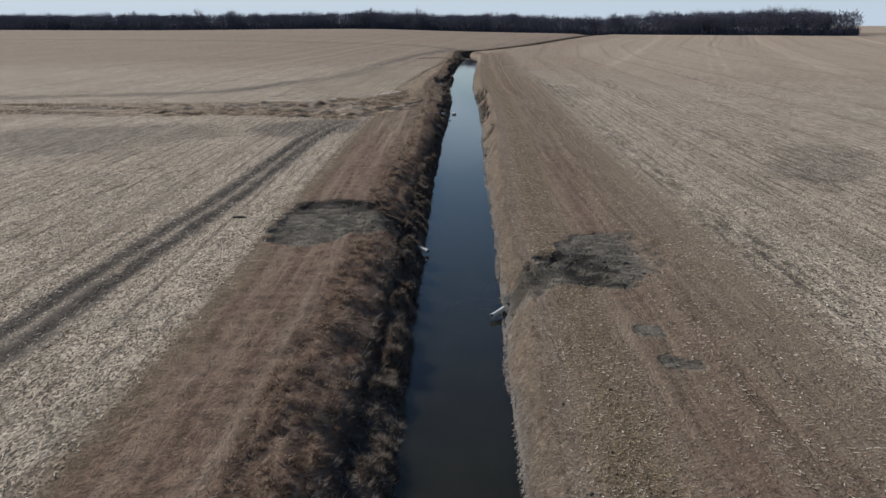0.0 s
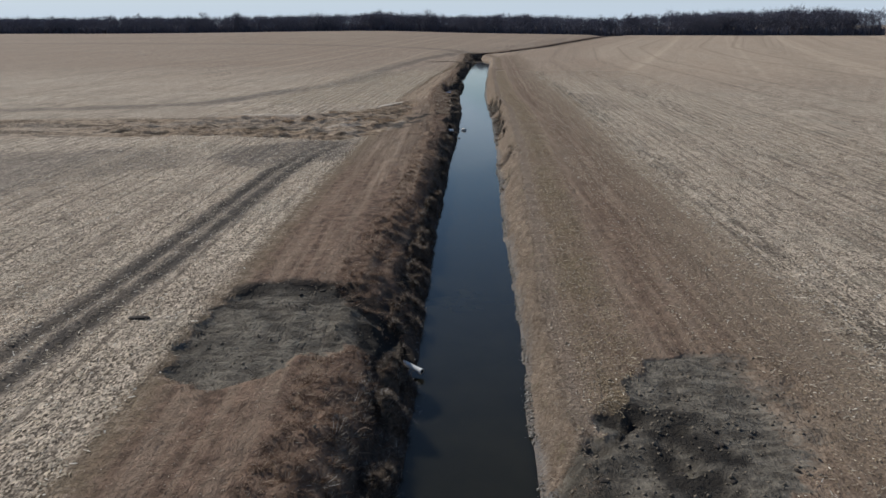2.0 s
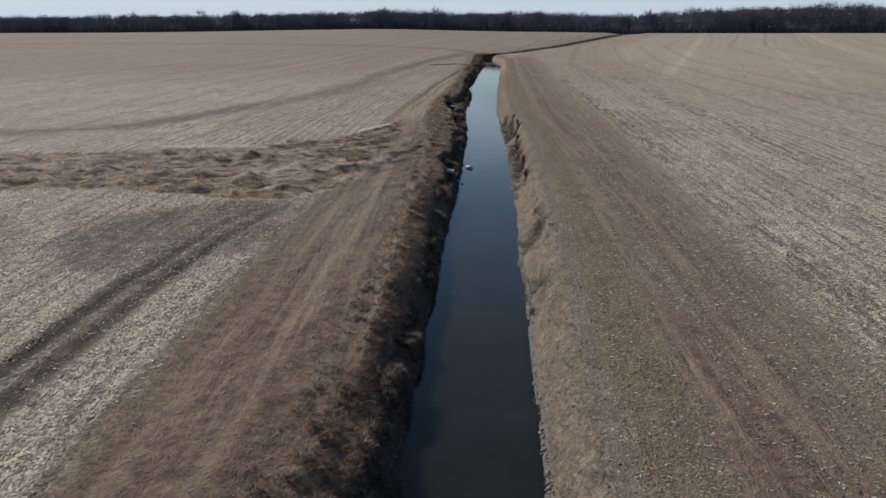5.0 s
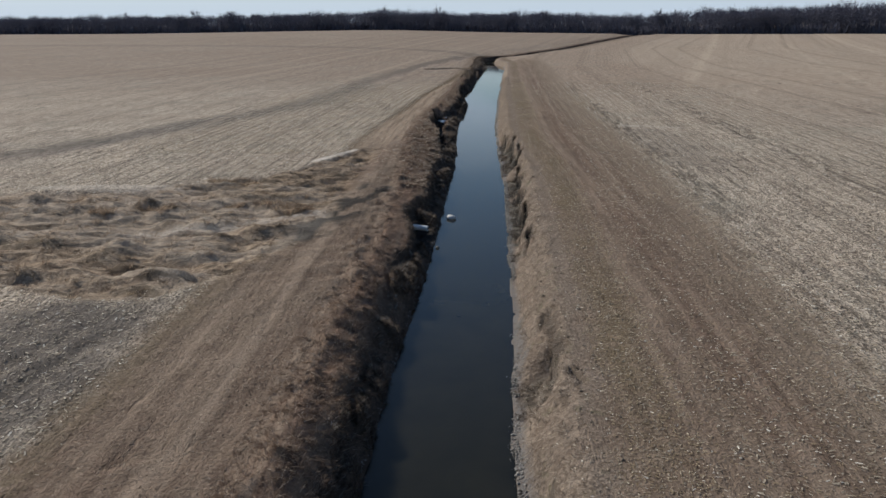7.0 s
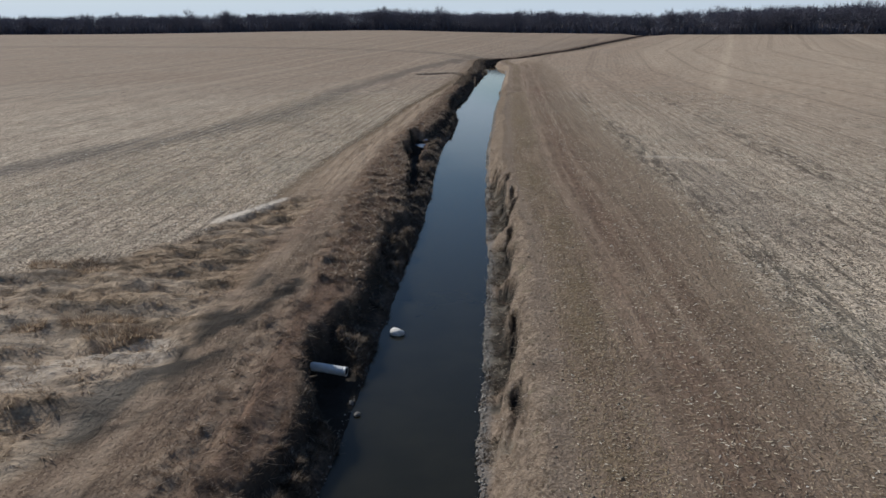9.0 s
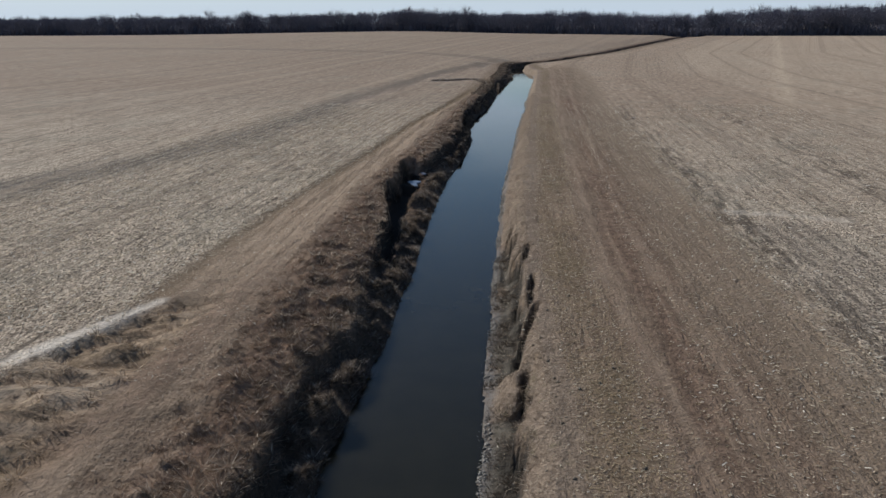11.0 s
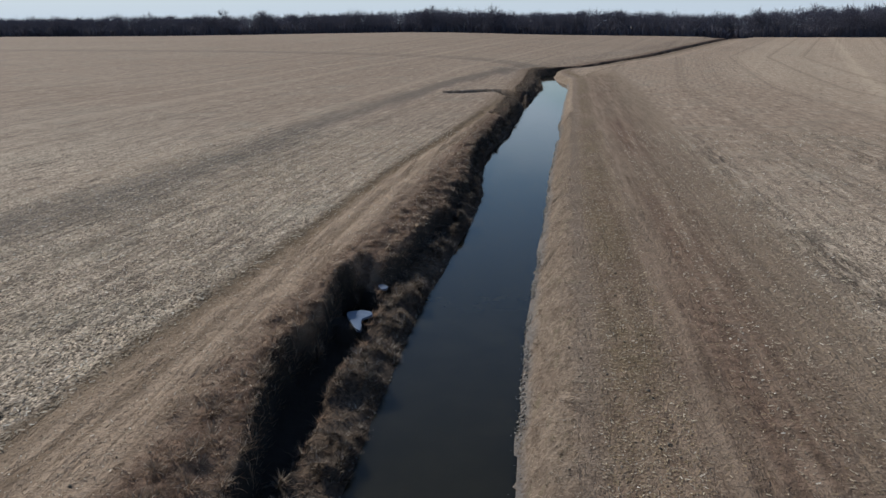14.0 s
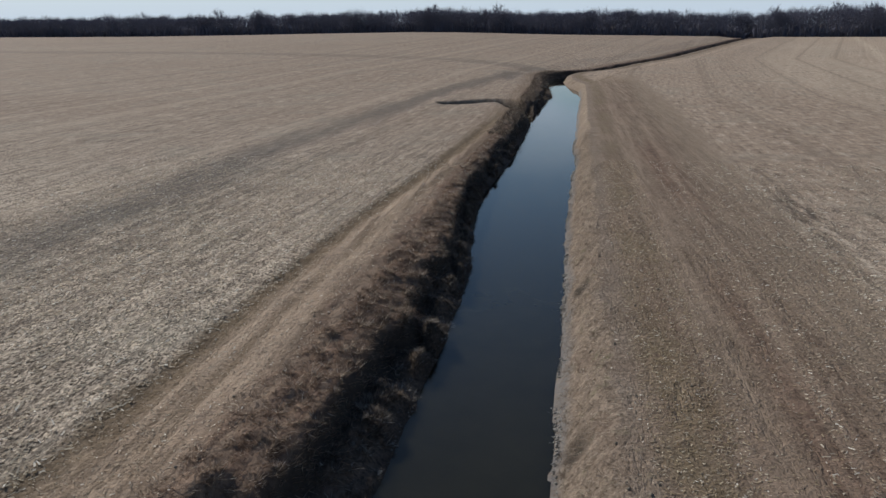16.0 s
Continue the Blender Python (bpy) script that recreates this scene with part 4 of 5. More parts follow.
def blades(name, material, x, y, length, width, lean, heading, sink=0.02, curl=0.5, label="", category="grass", flat=False, thin=False):
    """Many bent blades as one mesh. lean: 0 upright, 1 lying; heading: where they lean to, in radians."""
    n = len(x)
    z = height(x, y) - sink
    dx, dy = np.cos(heading), np.sin(heading)
    sx, sy = -dy, dx
    up, out = length * np.cos(lean * 1.5), length * np.sin(lean * 1.5)
    if flat:
        # single flat scraps
        co = np.empty((n, 4, 3))
        for k, (f, wdt) in enumerate(((0, 0.5), (0.12, -0.5), (1, -0.35), (0.85, 0.4))):
            co[:, k, 0] = x + dx * out * f + sx * width * wdt
            co[:, k, 1] = y + dy * out * f + sy * width * wdt
            co[:, k, 2] = z + up * f + 0.3 * width * (wdt > 0)
        me = mesh_raw(name, co.reshape(-1, 3), np.arange(n * 4).reshape(n, 4), flat=True)
        me.materials.append(material)
        return tagged(new(name, me), label, category, kind="stuff")
    if thin:
        # one slim triangle a blade, enough for tufts
        co = np.empty((n, 3, 3))
        for k, (f, wdt) in enumerate(((0, 0.5), (0, -0.5), (1, 0))):
            co[:, k, 0] = x + dx * out * f + sx * width * wdt
            co[:, k, 1] = y + dy * out * f + sy * width * wdt
            co[:, k, 2] = z + up * f
        me = mesh_raw(name, co.reshape(-1, 3), np.arange(n * 3).reshape(n, 3), flat=True)
        me.materials.append(material)
        return tagged(new(name, me), label, category, kind="stuff")
    co = np.empty((n, 5, 3))
    for k, (f, h, wdt) in enumerate(((0, 0, 0.5), (0, 0, -0.5), (0.45, 0.55 + 0.0, 0.4), (0.45, 0.55, -0.4), (1, 1, 0))):
        fo = f * (1 - curl) + f * f * curl if k >= 2 else 0
        co[:, k, 0] = x + dx * out * fo + sx * width * wdt
        co[:, k, 1] = y + dy * out * fo + sy * width * wdt
        co[:, k, 2] = z + up * (h if k < 4 else 1 - 0.25 * curl)
    base = (np.arange(n) * 5)[:, None]
    tri = np.concatenate([base + np.array(t) for t in ((0, 1, 3), (0, 3, 2), (2, 3, 4))], 0)
    me = mesh_raw(name, co.reshape(-1, 3), tri, flat=True)
    me.materials.append(material)
    return tagged(new(name, me), label, category, kind="stuff")


def scatter(n, y0, y1, lo, hi, bias=1.0):
    """n places between two lines in plan; bias over 1 crowds them towards the start."""
    y = y0 + (y1 - y0) * RNG.rand(n) ** bias
    a, b = lo(y), hi(y)
    return a + (b - a) * RNG.rand(n), y


def tussocks(name, material, n, per, place, size, label, lie=0.30):
    cx, cy = place(n)
    s = size * (0.55 + 0.9 * RNG.rand(n) ** 1.5)
    idx = np.repeat(np.arange(n), per)
    head = RNG.rand(n * per) * 2 * math.pi
    r = s[idx] * 0.35 * np.sqrt(RNG.rand(n * per))
    x, y = cx[idx] + r * np.cos(head), cy[idx] + r * np.sin(head)
    return blades(name, material, x, y, s[idx] * (0.6 + 0.6 * RNG.rand(n * per)), s[idx] * 0.035 + 0.010, lie + (1 - lie) * 0.86 * RNG.rand(n * per), head, label=label, thin=True)


def not_in(mask_fn, x, y, limit=0.4):
    keep = mask_fn(x, y) < limit
    return x[keep], y[keep]


def soil_patch(a, b):
    return np.maximum.reduce([PATCH_L(a, b), PATCH_R(a, b), STAIN(a, b), blob(a, b, -1.6, 34.9, 0.85, 1.6, 0.35, 0.6)])


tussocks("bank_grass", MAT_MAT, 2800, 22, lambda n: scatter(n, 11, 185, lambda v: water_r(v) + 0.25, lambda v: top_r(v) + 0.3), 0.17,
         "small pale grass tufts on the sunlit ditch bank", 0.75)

def left_bank_place(n):
    x, y = scatter(n, 11, 182, lambda v: top_l(v) + 0.5 * (water_l(v) - top_l(v)), lambda v: water_l(v) - 0.02, 1.1)
    keep = fbm(x, y, 0.95, 3) > 0.0
    return not_in(lambda a, b: np.maximum(np.maximum(np.maximum(HOLLOW(a, b), ICY(a, b)), BAY(a, b)), blob(a, b, -0.6, 34.7, 0.7, 0.8)), x[keep], y[keep], 0.3)


def toe_place(n):
    x, y = scatter(n, 11, 182, lambda v: water_l(v) - 0.75, lambda v: water_l(v) - 0.03, 1.1)
    keep = (fbm(x, y, 0.95, 3) > 0.05) & (fbm(x, y, 6.0, 2) > -0.25)
    return not_in(lambda a, b: np.maximum(np.maximum(np.maximum(HOLLOW(a, b), ICY(a, b)), BAY(a, b)), blob(a, b, -0.6, 34.7, 0.7, 0.8)), x[keep], y[keep], 0.3)


def upper_bank_place(n, y0=62, y1=182):
    x, y = scatter(n, y0, y1, lambda v: top_l(v) - 1.0 + 0.8 * smooth(132, 145, v), lambda v: top_l(v) + 0.6 * (water_l(v) - top_l(v)), 1.1)
    keep = fbm(x, y, 0.7, 3) > -0.18
    return not_in(lambda a, b: np.maximum(np.maximum(np.maximum(HOLLOW(a, b), ICY(a, b)), BAY(a, b)), 0.9 * soil_patch(a, b)), x[keep], y[keep], 0.3)


def hollow_rim_place(n):
    x, y = -2.2 + 3.4 * RNG.rand(n), 111.5 + 23 * RNG.rand(n)
    h = HOLLOW(x, y)
    keep = (h > 0.02) & (h < 0.4)
    return x[keep], y[keep]


def pad(fn, n):
    """Places until there are n of them."""
    xs, ys, have = [], [], 0
    while have < n:
        x, y = fn(n)
        xs.append(x), ys.append(y)
        have += len(x)
    return np.concatenate(xs)[:n], np.concatenate(ys)[:n]


tussocks("upper_bank_grass", MAT_RUST_DARK, 2300, 26, lambda n: pad(lambda k: upper_bank_place(k, 11, 62), n), 0.150, "dark red-brown dead grass over the top of the ditch bank", 0.5)
tussocks("upper_bank_grass", MAT_RUST, 4300, 26, lambda n: pad(upper_bank_place, n), 0.145, "reddish brown dead grass over the top of the ditch bank", 0.5)
x, y = not_in(lambda a, b: np.maximum(np.maximum(np.maximum(HOLLOW(a, b), ICY(a, b)), BAY(a, b)), soil_patch(a, b)), *scatter(42000, 11, 180, lambda v: top_l(v) - 1.1 + 0.8 * smooth(132, 145, v), lambda v: top_l(v) + 0.75 * (water_l(v) - top_l(v)), 1.15), 0.3)
for near, mat, words in ((y < 62, MAT_RUST_DARK, "matted dark red-brown grass over the ditch edge"), (y >= 62, MAT_RUST, "matted reddish brown grass over the ditch edge")):
    gx, gy = x[near], y[near]
    blades("upper_bank_grass", mat, gx, gy, 0.14 + 0.24 * RNG.rand(len(gx)), 0.010 + 0.012 * RNG.rand(len(gx)), 0.80 + 0.35 * RNG.rand(len(gx)),
           0.2 + RNG.randn(len(gx)) * 1.0, label=words)
tussocks("bank_tussocks", MAT_RUST, 160, 24, lambda n: pad(hollow_rim_place, n), 0.28, "dark grass hanging round a slumped hollow in the bank")
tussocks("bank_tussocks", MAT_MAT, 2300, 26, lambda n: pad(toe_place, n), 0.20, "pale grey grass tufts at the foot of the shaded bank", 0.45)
tussocks("bank_tussocks", MAT_TUSSOCK, 6500, 28, lambda n: pad(left_bank_place, n), 0.165, "weathered grass tussocks coloured darker for the shaded ditch bank", 0.5)


def spaced(y0, y1, lo, hi, gap):
    """Places in open order between two lines in plan."""
    ys = np.arange(y0, y1, gap)
    wide = float(np.max(hi(ys) - lo(ys)))
    k = np.arange(0, wide, gap)
    x, y = lo(ys)[:, None] + k[None, :], np.repeat(ys[:, None], len(k), 1)
    keep = (x < hi(ys)[:, None]).ravel()
    x, y = x.ravel()[keep], y.ravel()[keep]
    x, y = x + gap * 0.75 * (RNG.rand(len(x)) - 0.5), y + gap * 0.75 * (RNG.rand(len(x)) - 0.5)
    return not_in(lambda a, b: np.maximum.reduce([HOLLOW(a, b), BAY(a, b), soil_patch(a, b), ICY(a, b), blob(a, b, -0.6, 34.7, 0.7, 0.8)]), x, y, 0.3)


for y0, y1, lo, hi, gap, size, words in (
        (93, 128, lambda v: top_l(v) - 0.1, lambda v: top_l(v) + 0.58 * (water_l(v) - top_l(v)), 0.36, 0.27, "bleached grass clumps standing apart on the upper ditch bank"),
        (128, 184, lambda v: top_l(v), lambda v: top_l(v) + 0.5 * (water_l(v) - top_l(v)), 0.42, 0.24, "bleached grass clumps standing apart on the upper ditch bank"),
        (96, 186, lambda v: water_l(v) - 0.85, lambda v: water_l(v) - 0.06, 0.52, 0.24, "bleached grass clumps at the foot of the shaded bank"),
        (12, 34, lambda v: water_l(v) - 1.3, lambda v: water_l(v) - 0.06, 0.40, 0.26, "bleached grass clumps at the foot of the shaded bank"),
        (36, 96, lambda v: water_l(v) - 0.6, lambda v: water_l(v) - 0.06, 0.55, 0.22, "bleached grass clumps at the foot of the shaded bank")):
    cx, cy = spaced(y0, y1, lo, hi, gap)
    tussocks("bank_tussocks", MAT_FOOT if "foot" in words else MAT_CLUMP, len(cx), 56, lambda n: (cx, cy), size, words, 0.52)


def cut_place(n):
    x, y = scatter(n, 60, 118, lambda v: water_r(v) + 0.1, lambda v: top_r(v) - 0.1)
    d, gate = CUT_FACE(x, y)
    keep = (gate > 0.4) & (d > 0.15) & (fbm(x, y, 0.8, 3) > -0.05)
    return x[keep], y[keep]


tussocks("cut_bank_tussocks", MAT_TUSSOCK, 420, 30, lambda n: pad(cut_place, n), 0.20, "weathered grass tufts on slumped blocks of the bank", 0.5)
tussocks("far_bank_tussocks", MAT_TUSSOCK, 1700, 22, lambda n: scatter(n, 182, 270, lambda v: top_l(v) - 0.6, lambda v: water_l(v)), 0.38,
         "dark grass tussocks along the farther ditch bank")



def in_cut(x, y):
    d, gate = CUT_FACE(x, y)
    return (gate > 0.35) * (d > -0.05) * (d < 1.3) * 1.0


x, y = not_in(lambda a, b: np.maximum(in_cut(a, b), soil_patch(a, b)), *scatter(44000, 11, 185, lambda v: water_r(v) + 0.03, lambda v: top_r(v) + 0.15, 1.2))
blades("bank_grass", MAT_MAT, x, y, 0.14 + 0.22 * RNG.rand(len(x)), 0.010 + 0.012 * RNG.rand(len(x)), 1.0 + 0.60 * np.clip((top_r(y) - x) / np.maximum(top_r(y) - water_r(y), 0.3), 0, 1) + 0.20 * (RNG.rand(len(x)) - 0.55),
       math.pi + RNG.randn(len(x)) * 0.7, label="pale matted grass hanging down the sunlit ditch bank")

x, y = not_in(soil_patch, *scatter(50000, 11, 150, lambda v: outer_l(v) + 0.1, lambda v: top_l(v) + 0.2, 1.3))
blades("strip_grass", MAT_STRIP, x, y, 0.07 + 0.12 * RNG.rand(len(x)), 0.010 + 0.012 * RNG.rand(len(x)), 0.92 + 0.12 * RNG.rand(len(x)),
       RNG.rand(len(x)) * 6.28, flat=True, label="short reddish brown grass on the strip beside the ditch")
x, y = not_in(soil_patch, *scatter(64000, 11, 150, lambda v: top_r(v), lambda v: outer_r(v), 1.3))
blades("strip_grass", MAT_STRIP, x, y, 0.07 + 0.12 * RNG.rand(len(x)), 0.010 + 0.012 * RNG.rand(len(x)), 0.92 + 0.12 * RNG.rand(len(x)),
       RNG.rand(len(x)) * 6.28, flat=True, label="short dull brown grass on the wide strip beside the ditch")


def residue(name, n, lo, hi, y0, y1, label, material=None, size=1.0):
    x, y = scatter(n, y0, y1, lo, hi, 1.15)
    x, y = not_in(lambda a, b: waterway(a, b), x, y)
    x, y = not_in(soil_patch, x, y)
    if name == "corn_residue":
        # the scraps lie in swaths between the crop rows
        k = ACROSS(x, y) / 0.76 + 0.15 * fbm(x, y, 3.0, 2)
        keep = (np.abs(k - np.round(k)) > 0.21) | (RNG.rand(len(x)) < 0.22) | (fbm(x, y * 0.4, 5.0, 2) > 0.28)
        x, y = x[keep], y[keep]
    m = len(x)
    return blades(name, material or MAT_RESIDUE, x, y, size * (0.07 + 0.15 * RNG.rand(m) ** 2), size * (0.020 + 0.026 * RNG.rand(m)), 0.89 + 0.14 * RNG.rand(m),
                  RNG.rand(m) * 6.28, -0.015, 0.3, label, "crop residue", True)


residue("corn_residue", 95000, lambda v: outer_l(v) - 18, lambda v: outer_l(v) + 0.3, 12, 170, "bleached corn stalks and leaves lying on the harvested field")
residue("corn_residue", 42000, lambda v: outer_l(v) - 15, lambda v: outer_l(v) + 0.2, 104, 165, "bleached corn stalks and leaves lying on the harvested field")
residue("corn_residue", 32000, lambda v: outer_r(v) - 5.5, lambda v: outer_r(v), 12, 170, "thin bleached corn scraps over the edge of the brown strip", MAT_RESIDUE, 0.75)
residue("corn_residue", 95000, lambda v: outer_r(v) - 1.5, lambda v: outer_r(v) + 18, 12, 170, "bleached corn stalks and leaves lying on the harvested field")
residue("leaf_litter", 36000, lambda v: top_r(v) + 0.5, lambda v: top_r(v) + 2.4, 11, 170, "yellowed leaf scraps drifted along the ditch edge", MAT_GOLD, 0.58)
residue("leaf_litter", 17000, lambda v: top_r(v) + 0.4, lambda v: top_r(v) + 2.6, 11, 170, "bleached corn leaf scraps drifted along the ditch edge", MAT_RESIDUE, 0.55)
residue("leaf_litter", 5000, lambda v: water_r(v) + 0.35, lambda v: top_r(v) + 0.6, 11, 170, "bleached corn leaf scraps caught on the sunlit bank", MAT_RESIDUE, 0.6)
residue("leaf_litter", 34000, lambda v: top_r(v) + 1.6, lambda v: outer_r(v), 11, 150, "scattered pale leaf scraps on the brown grass strip", MAT_GOLD, 0.55)
residue("leaf_litter", 9000, lambda v: outer_l(v), lambda v: top_l(v) - 0.5, 100, 170, "pale corn leaf scraps scattered over the bare lane", MAT_RESIDUE, 0.55)
residue("leaf_litter", 8000, lambda v: outer_l(v), lambda v: top_l(v), 11, 140, "scattered pale leaf scraps on the brown grass strip", MAT_MAT, 0.6)


def waterway_place(n):
    x, y = -4 - 28 * RNG.rand(n) ** 1.2, 76 + 30 * RNG.rand(n)
    keep = (waterway(x, y) > 0.5) & (STAIN(x, y) < 0.3)
    return x[keep], y[keep]


tussocks("waterway_grass", MAT_WAY, 300, 20, lambda n: pad(waterway_place, n), 0.24, "tan dead grass tufts in the waterway across the field", 0.85)
tussocks("waterway_grass", MAT_WAY, 250, 20, lambda n: pad(waterway_place, n), 0.22, "brown dead grass tufts in the waterway across the field", 0.85)


for mat, words in ((MAT_WAY, "long yellowed grass lying flat in the waterway"), (MAT_WAY, "long pale grass lying flat in the waterway")):
    x, y = pad(waterway_place, 7000)
    blades("waterway_grass", mat, x, y, 0.18 + 0.32 * RNG.rand(len(x)), 0.012 + 0.018 * RNG.rand(len(x)), 0.92 + 0.16 * RNG.rand(len(x)),
           -0.5 + RNG.randn(len(x)) * 0.6, label=words)


for gap, size, mat, words in ((1.3, 0.24, MAT_CLUMP, "bleached grass clumps lying over in the waterway"), (1.0, 0.30, MAT_WAY, "golden brown grass clumps in the waterway")):
    cx, cy = spaced(75, 107, lambda v: v * 0 - 24.0, lambda v: v * 0 - 3.2, gap)
    keep = waterway(cx, cy) > 0.45
    cx, cy = cx[keep], cy[keep]
    tussocks("waterway_grass", mat, len(cx), 30, lambda n: (cx, cy), size, words, 0.5)


def grass_clump(x, y, size, seed):
    """One big clump of dead grass."""
    rng = np.random.RandomState(seed)
    n = 420
    head, r = rng.rand(n) * 6.28, size * 0.4 * np.sqrt(rng.rand(n))
    ob = blades("grass_clump", MAT_WAY, x + 2.6 * r * np.cos(head), y + 1.4 * r * np.sin(head), size * (0.35 + 0.4 * rng.rand(n)), 0.010 + 0.012 * rng.rand(n),
                0.35 + 0.6 * rng.rand(n), head + rng.randn(n) * 0.5)
    ob["kind"] = ""
    del ob["kind"]
    return tagged(ob, "golden clump of tall dead grass in the waterway", "grass clump", "grass clumps in the waterway")


for k, (gx, gy, gs) in enumerate(((-12.5, 87.4, 0.6), (-6.3, 87.6, 0.75), (-11.8, 94.2, 0.65), (-10.5, 94.6, 0.6), (-6.9, 89.3, 0.6), (-7.6, 88.7, 0.7), (-5.6, 87.9, 0.5),
                                  (-13.6, 88.0, 0.5), (-9.2, 88.4, 0.5), (-9.9, 93.8, 0.55), (-15.2, 86.6, 0.6), (-17.8, 89.6, 0.6))):
    grass_clump(gx, gy, gs, 300 + k)


# ---- woods on the horizon ----
def tube(p, q, r0, r1, sides=4):
    p, q = np.array(p, float), np.array(q, float)
    d = (q - p) / max(1e-6, np.linalg.norm(q - p))
    a = np.cross(d, (0.3, 0.9, 0.31))
    a /= np.linalg.norm(a)
    b = np.cross(d, a)
    t = np.arange(sides) * 2 * math.pi / sides
    ring = np.cos(t)[:, None] * a + np.sin(t)[:, None] * b
    co = np.concatenate([p + ring * r0, q + ring * r1])
    i = np.arange(sides)
    j = (i + 1) % sides
    tri = np.concatenate([np.stack([i, j, j + sides], 1), np.stack([i, j + sides, i + sides], 1)])
    return co, tri


def join(pieces):
    cos, tris, n = [], [], 0
    for co, tri in pieces:
        cos.append(co)
        tris.append(tri + n)
        n += len(co)
    return np.concatenate(cos), np.concatenate(tris)


def bare_tree(rng, tall, spread, limbs=13, twigs=9, thick=1.0, sprays=90):
    """Trunk and crown of a leafless tree, each as places and triangles."""
    lean = rng.randn(2) * 0.03 * tall
    knots = [np.array((lean[0] * f * f, lean[1] * f * f, tall * f * 0.82)) for f in (0, 0.3, 0.62, 1.0)]
    rad = [0.024 * tall * thick, 0.018 * tall * thick, 0.012 * tall * thick, 0.004 * tall * thick]
    trunk = join([tube(knots[k], knots[k + 1], rad[k], rad[k + 1], 6) for k in range(3)])
    crown = []
    for k in range(limbs):
        f = 0.24 + 0.7 * (k + rng.rand()) / limbs
        seg = min(2, int(np.searchsorted((0.3, 0.62, 1.0), f)))
        lo = (0, 0.3, 0.62)[seg]
        hi = (0.3, 0.62, 1.0)[seg]
        root = knots[seg] + (knots[seg + 1] - knots[seg]) * (f - lo) / (hi - lo)
        az = k * 2.4 + rng.rand()
        reach = spread * (0.55 + 0.5 * rng.rand()) * (1.15 - 0.6 * f)
        rise = reach * (0.35 + 0.65 * rng.rand())
        tip = root + np.array((math.cos(az) * reach, math.sin(az) * reach, rise))
        crown.append(tube(root, tip, 0.008 * tall * thick, 0.003 * tall * thick, 3))
        for _ in range(twigs):
            g = 0.3 + 0.7 * rng.rand()
            a = root + (tip - root) * g
            out = rng.randn(3) * (0.5, 0.5, 0.35) + (math.cos(az) * 0.4, math.sin(az) * 0.4, 0.45)
            b = a + out / np.linalg.norm(out) * tall * (0.09 + 0.10 * rng.rand())
            w = np.array((rng.randn(), rng.randn(), 0.2))
            w *= 0.0055 * tall * thick / np.linalg.norm(w)
            crown.append((np.array([a - w, a + w, b, b + w * 0.4]), np.array([[0, 1, 2], [1, 3, 2]])))
    # outer sprays of fine twigs that round the crown off
    for _ in range(sprays):
        d = rng.randn(3)
        d /= np.linalg.norm(d)
        a = np.array((lean[0], lean[1], tall * 0.58)) + d * (spread, spread, tall * 0.36) * (0.45 + 0.5 * rng.rand())
        b = a + (d + rng.randn(3) * 0.6 + (0, 0, 0.45)) * tall * 0.095
        w = rng.randn(3) * 0.0055 * tall
        crown.append((np.array([a - w, a + w, b]), np.array([[0, 1, 2]])))
    return trunk, join(crown)


def wood_front(x):
    """Where the woods begin, for each x."""
    return np.interp(x, [-900, -450, 0, 80, 160, 215, 235], [620, 530, 462, 445, 430, 420, 445])


def build_woods():
    rng = np.random.RandomState(5)
    kinds = []
    for k in range(14):
        trunk, crown = bare_tree(rng, 1.0 * 11, 3.2 + 0.7 * rng.rand(), 7, 5, 0.9, 230)
        kinds.append(join([trunk, crown]))
    pieces = []
    for k in range(2300):
        x = -640 + 862 * rng.rand()
        deep = 80 * rng.rand() ** 1.3
        gap = smooth(74, 79, x) * smooth(92, 87, x)
        deep += 10 * float(gap)
        y = float(wood_front(x)) + deep
        s = (0.80 + 0.17 * rng.rand() ** 1.5) * (1.0 + 0.30 * float(smooth(60, 200, np.array(x)))) * (1 + 0.10 * float(fbm(np.array(x), np.array(0.0), 40, 2)))
        co, tri = kinds[rng.randint(len(kinds))]
        a = rng.rand() * 6.28
        turn = np.array([[math.cos(a), -math.sin(a), 0], [math.sin(a), math.cos(a), 0], [0, 0, 1]])
        base = float(height(np.array(x), np.array(y))) - 0.1
        pieces.append(((co * (s, s, s * (0.9 + 0.2 * rng.rand()))) @ turn.T + (x, y, base), tri))
    co, tri = join(pieces)
    me = mesh_raw("woods", co, tri, flat=True)
    me.materials.append(MAT_BRUSH)
    tagged(new("woods", me), "dense leafless woods along the far field edge", "woods", kind="stuff")
    # brushwood at their foot
    n = 52000
    x = -640 + 864 * rng.rand(n)
    y = wood_front(x) - 1 + 30 * rng.rand(n) ** 1.5
    blades("brushwood", MAT_BRUSH, x, y, 1.4 + 5.2 * rng.rand(len(x)) ** 1.4, 0.30 + 0.35 * rng.rand(len(x)), 0.05 + 0.5 * rng.rand(len(x)), rng.rand(len(x)) * 6.28,
           label="dense leafless brushwood at the edge of the woods", category="brushwood")


build_woods()


def part(name, me, material, parent, label=""):
    me.materials.append(material)
    ob = new(name, me)
    ob.parent = parent
    return tagged(ob, label)


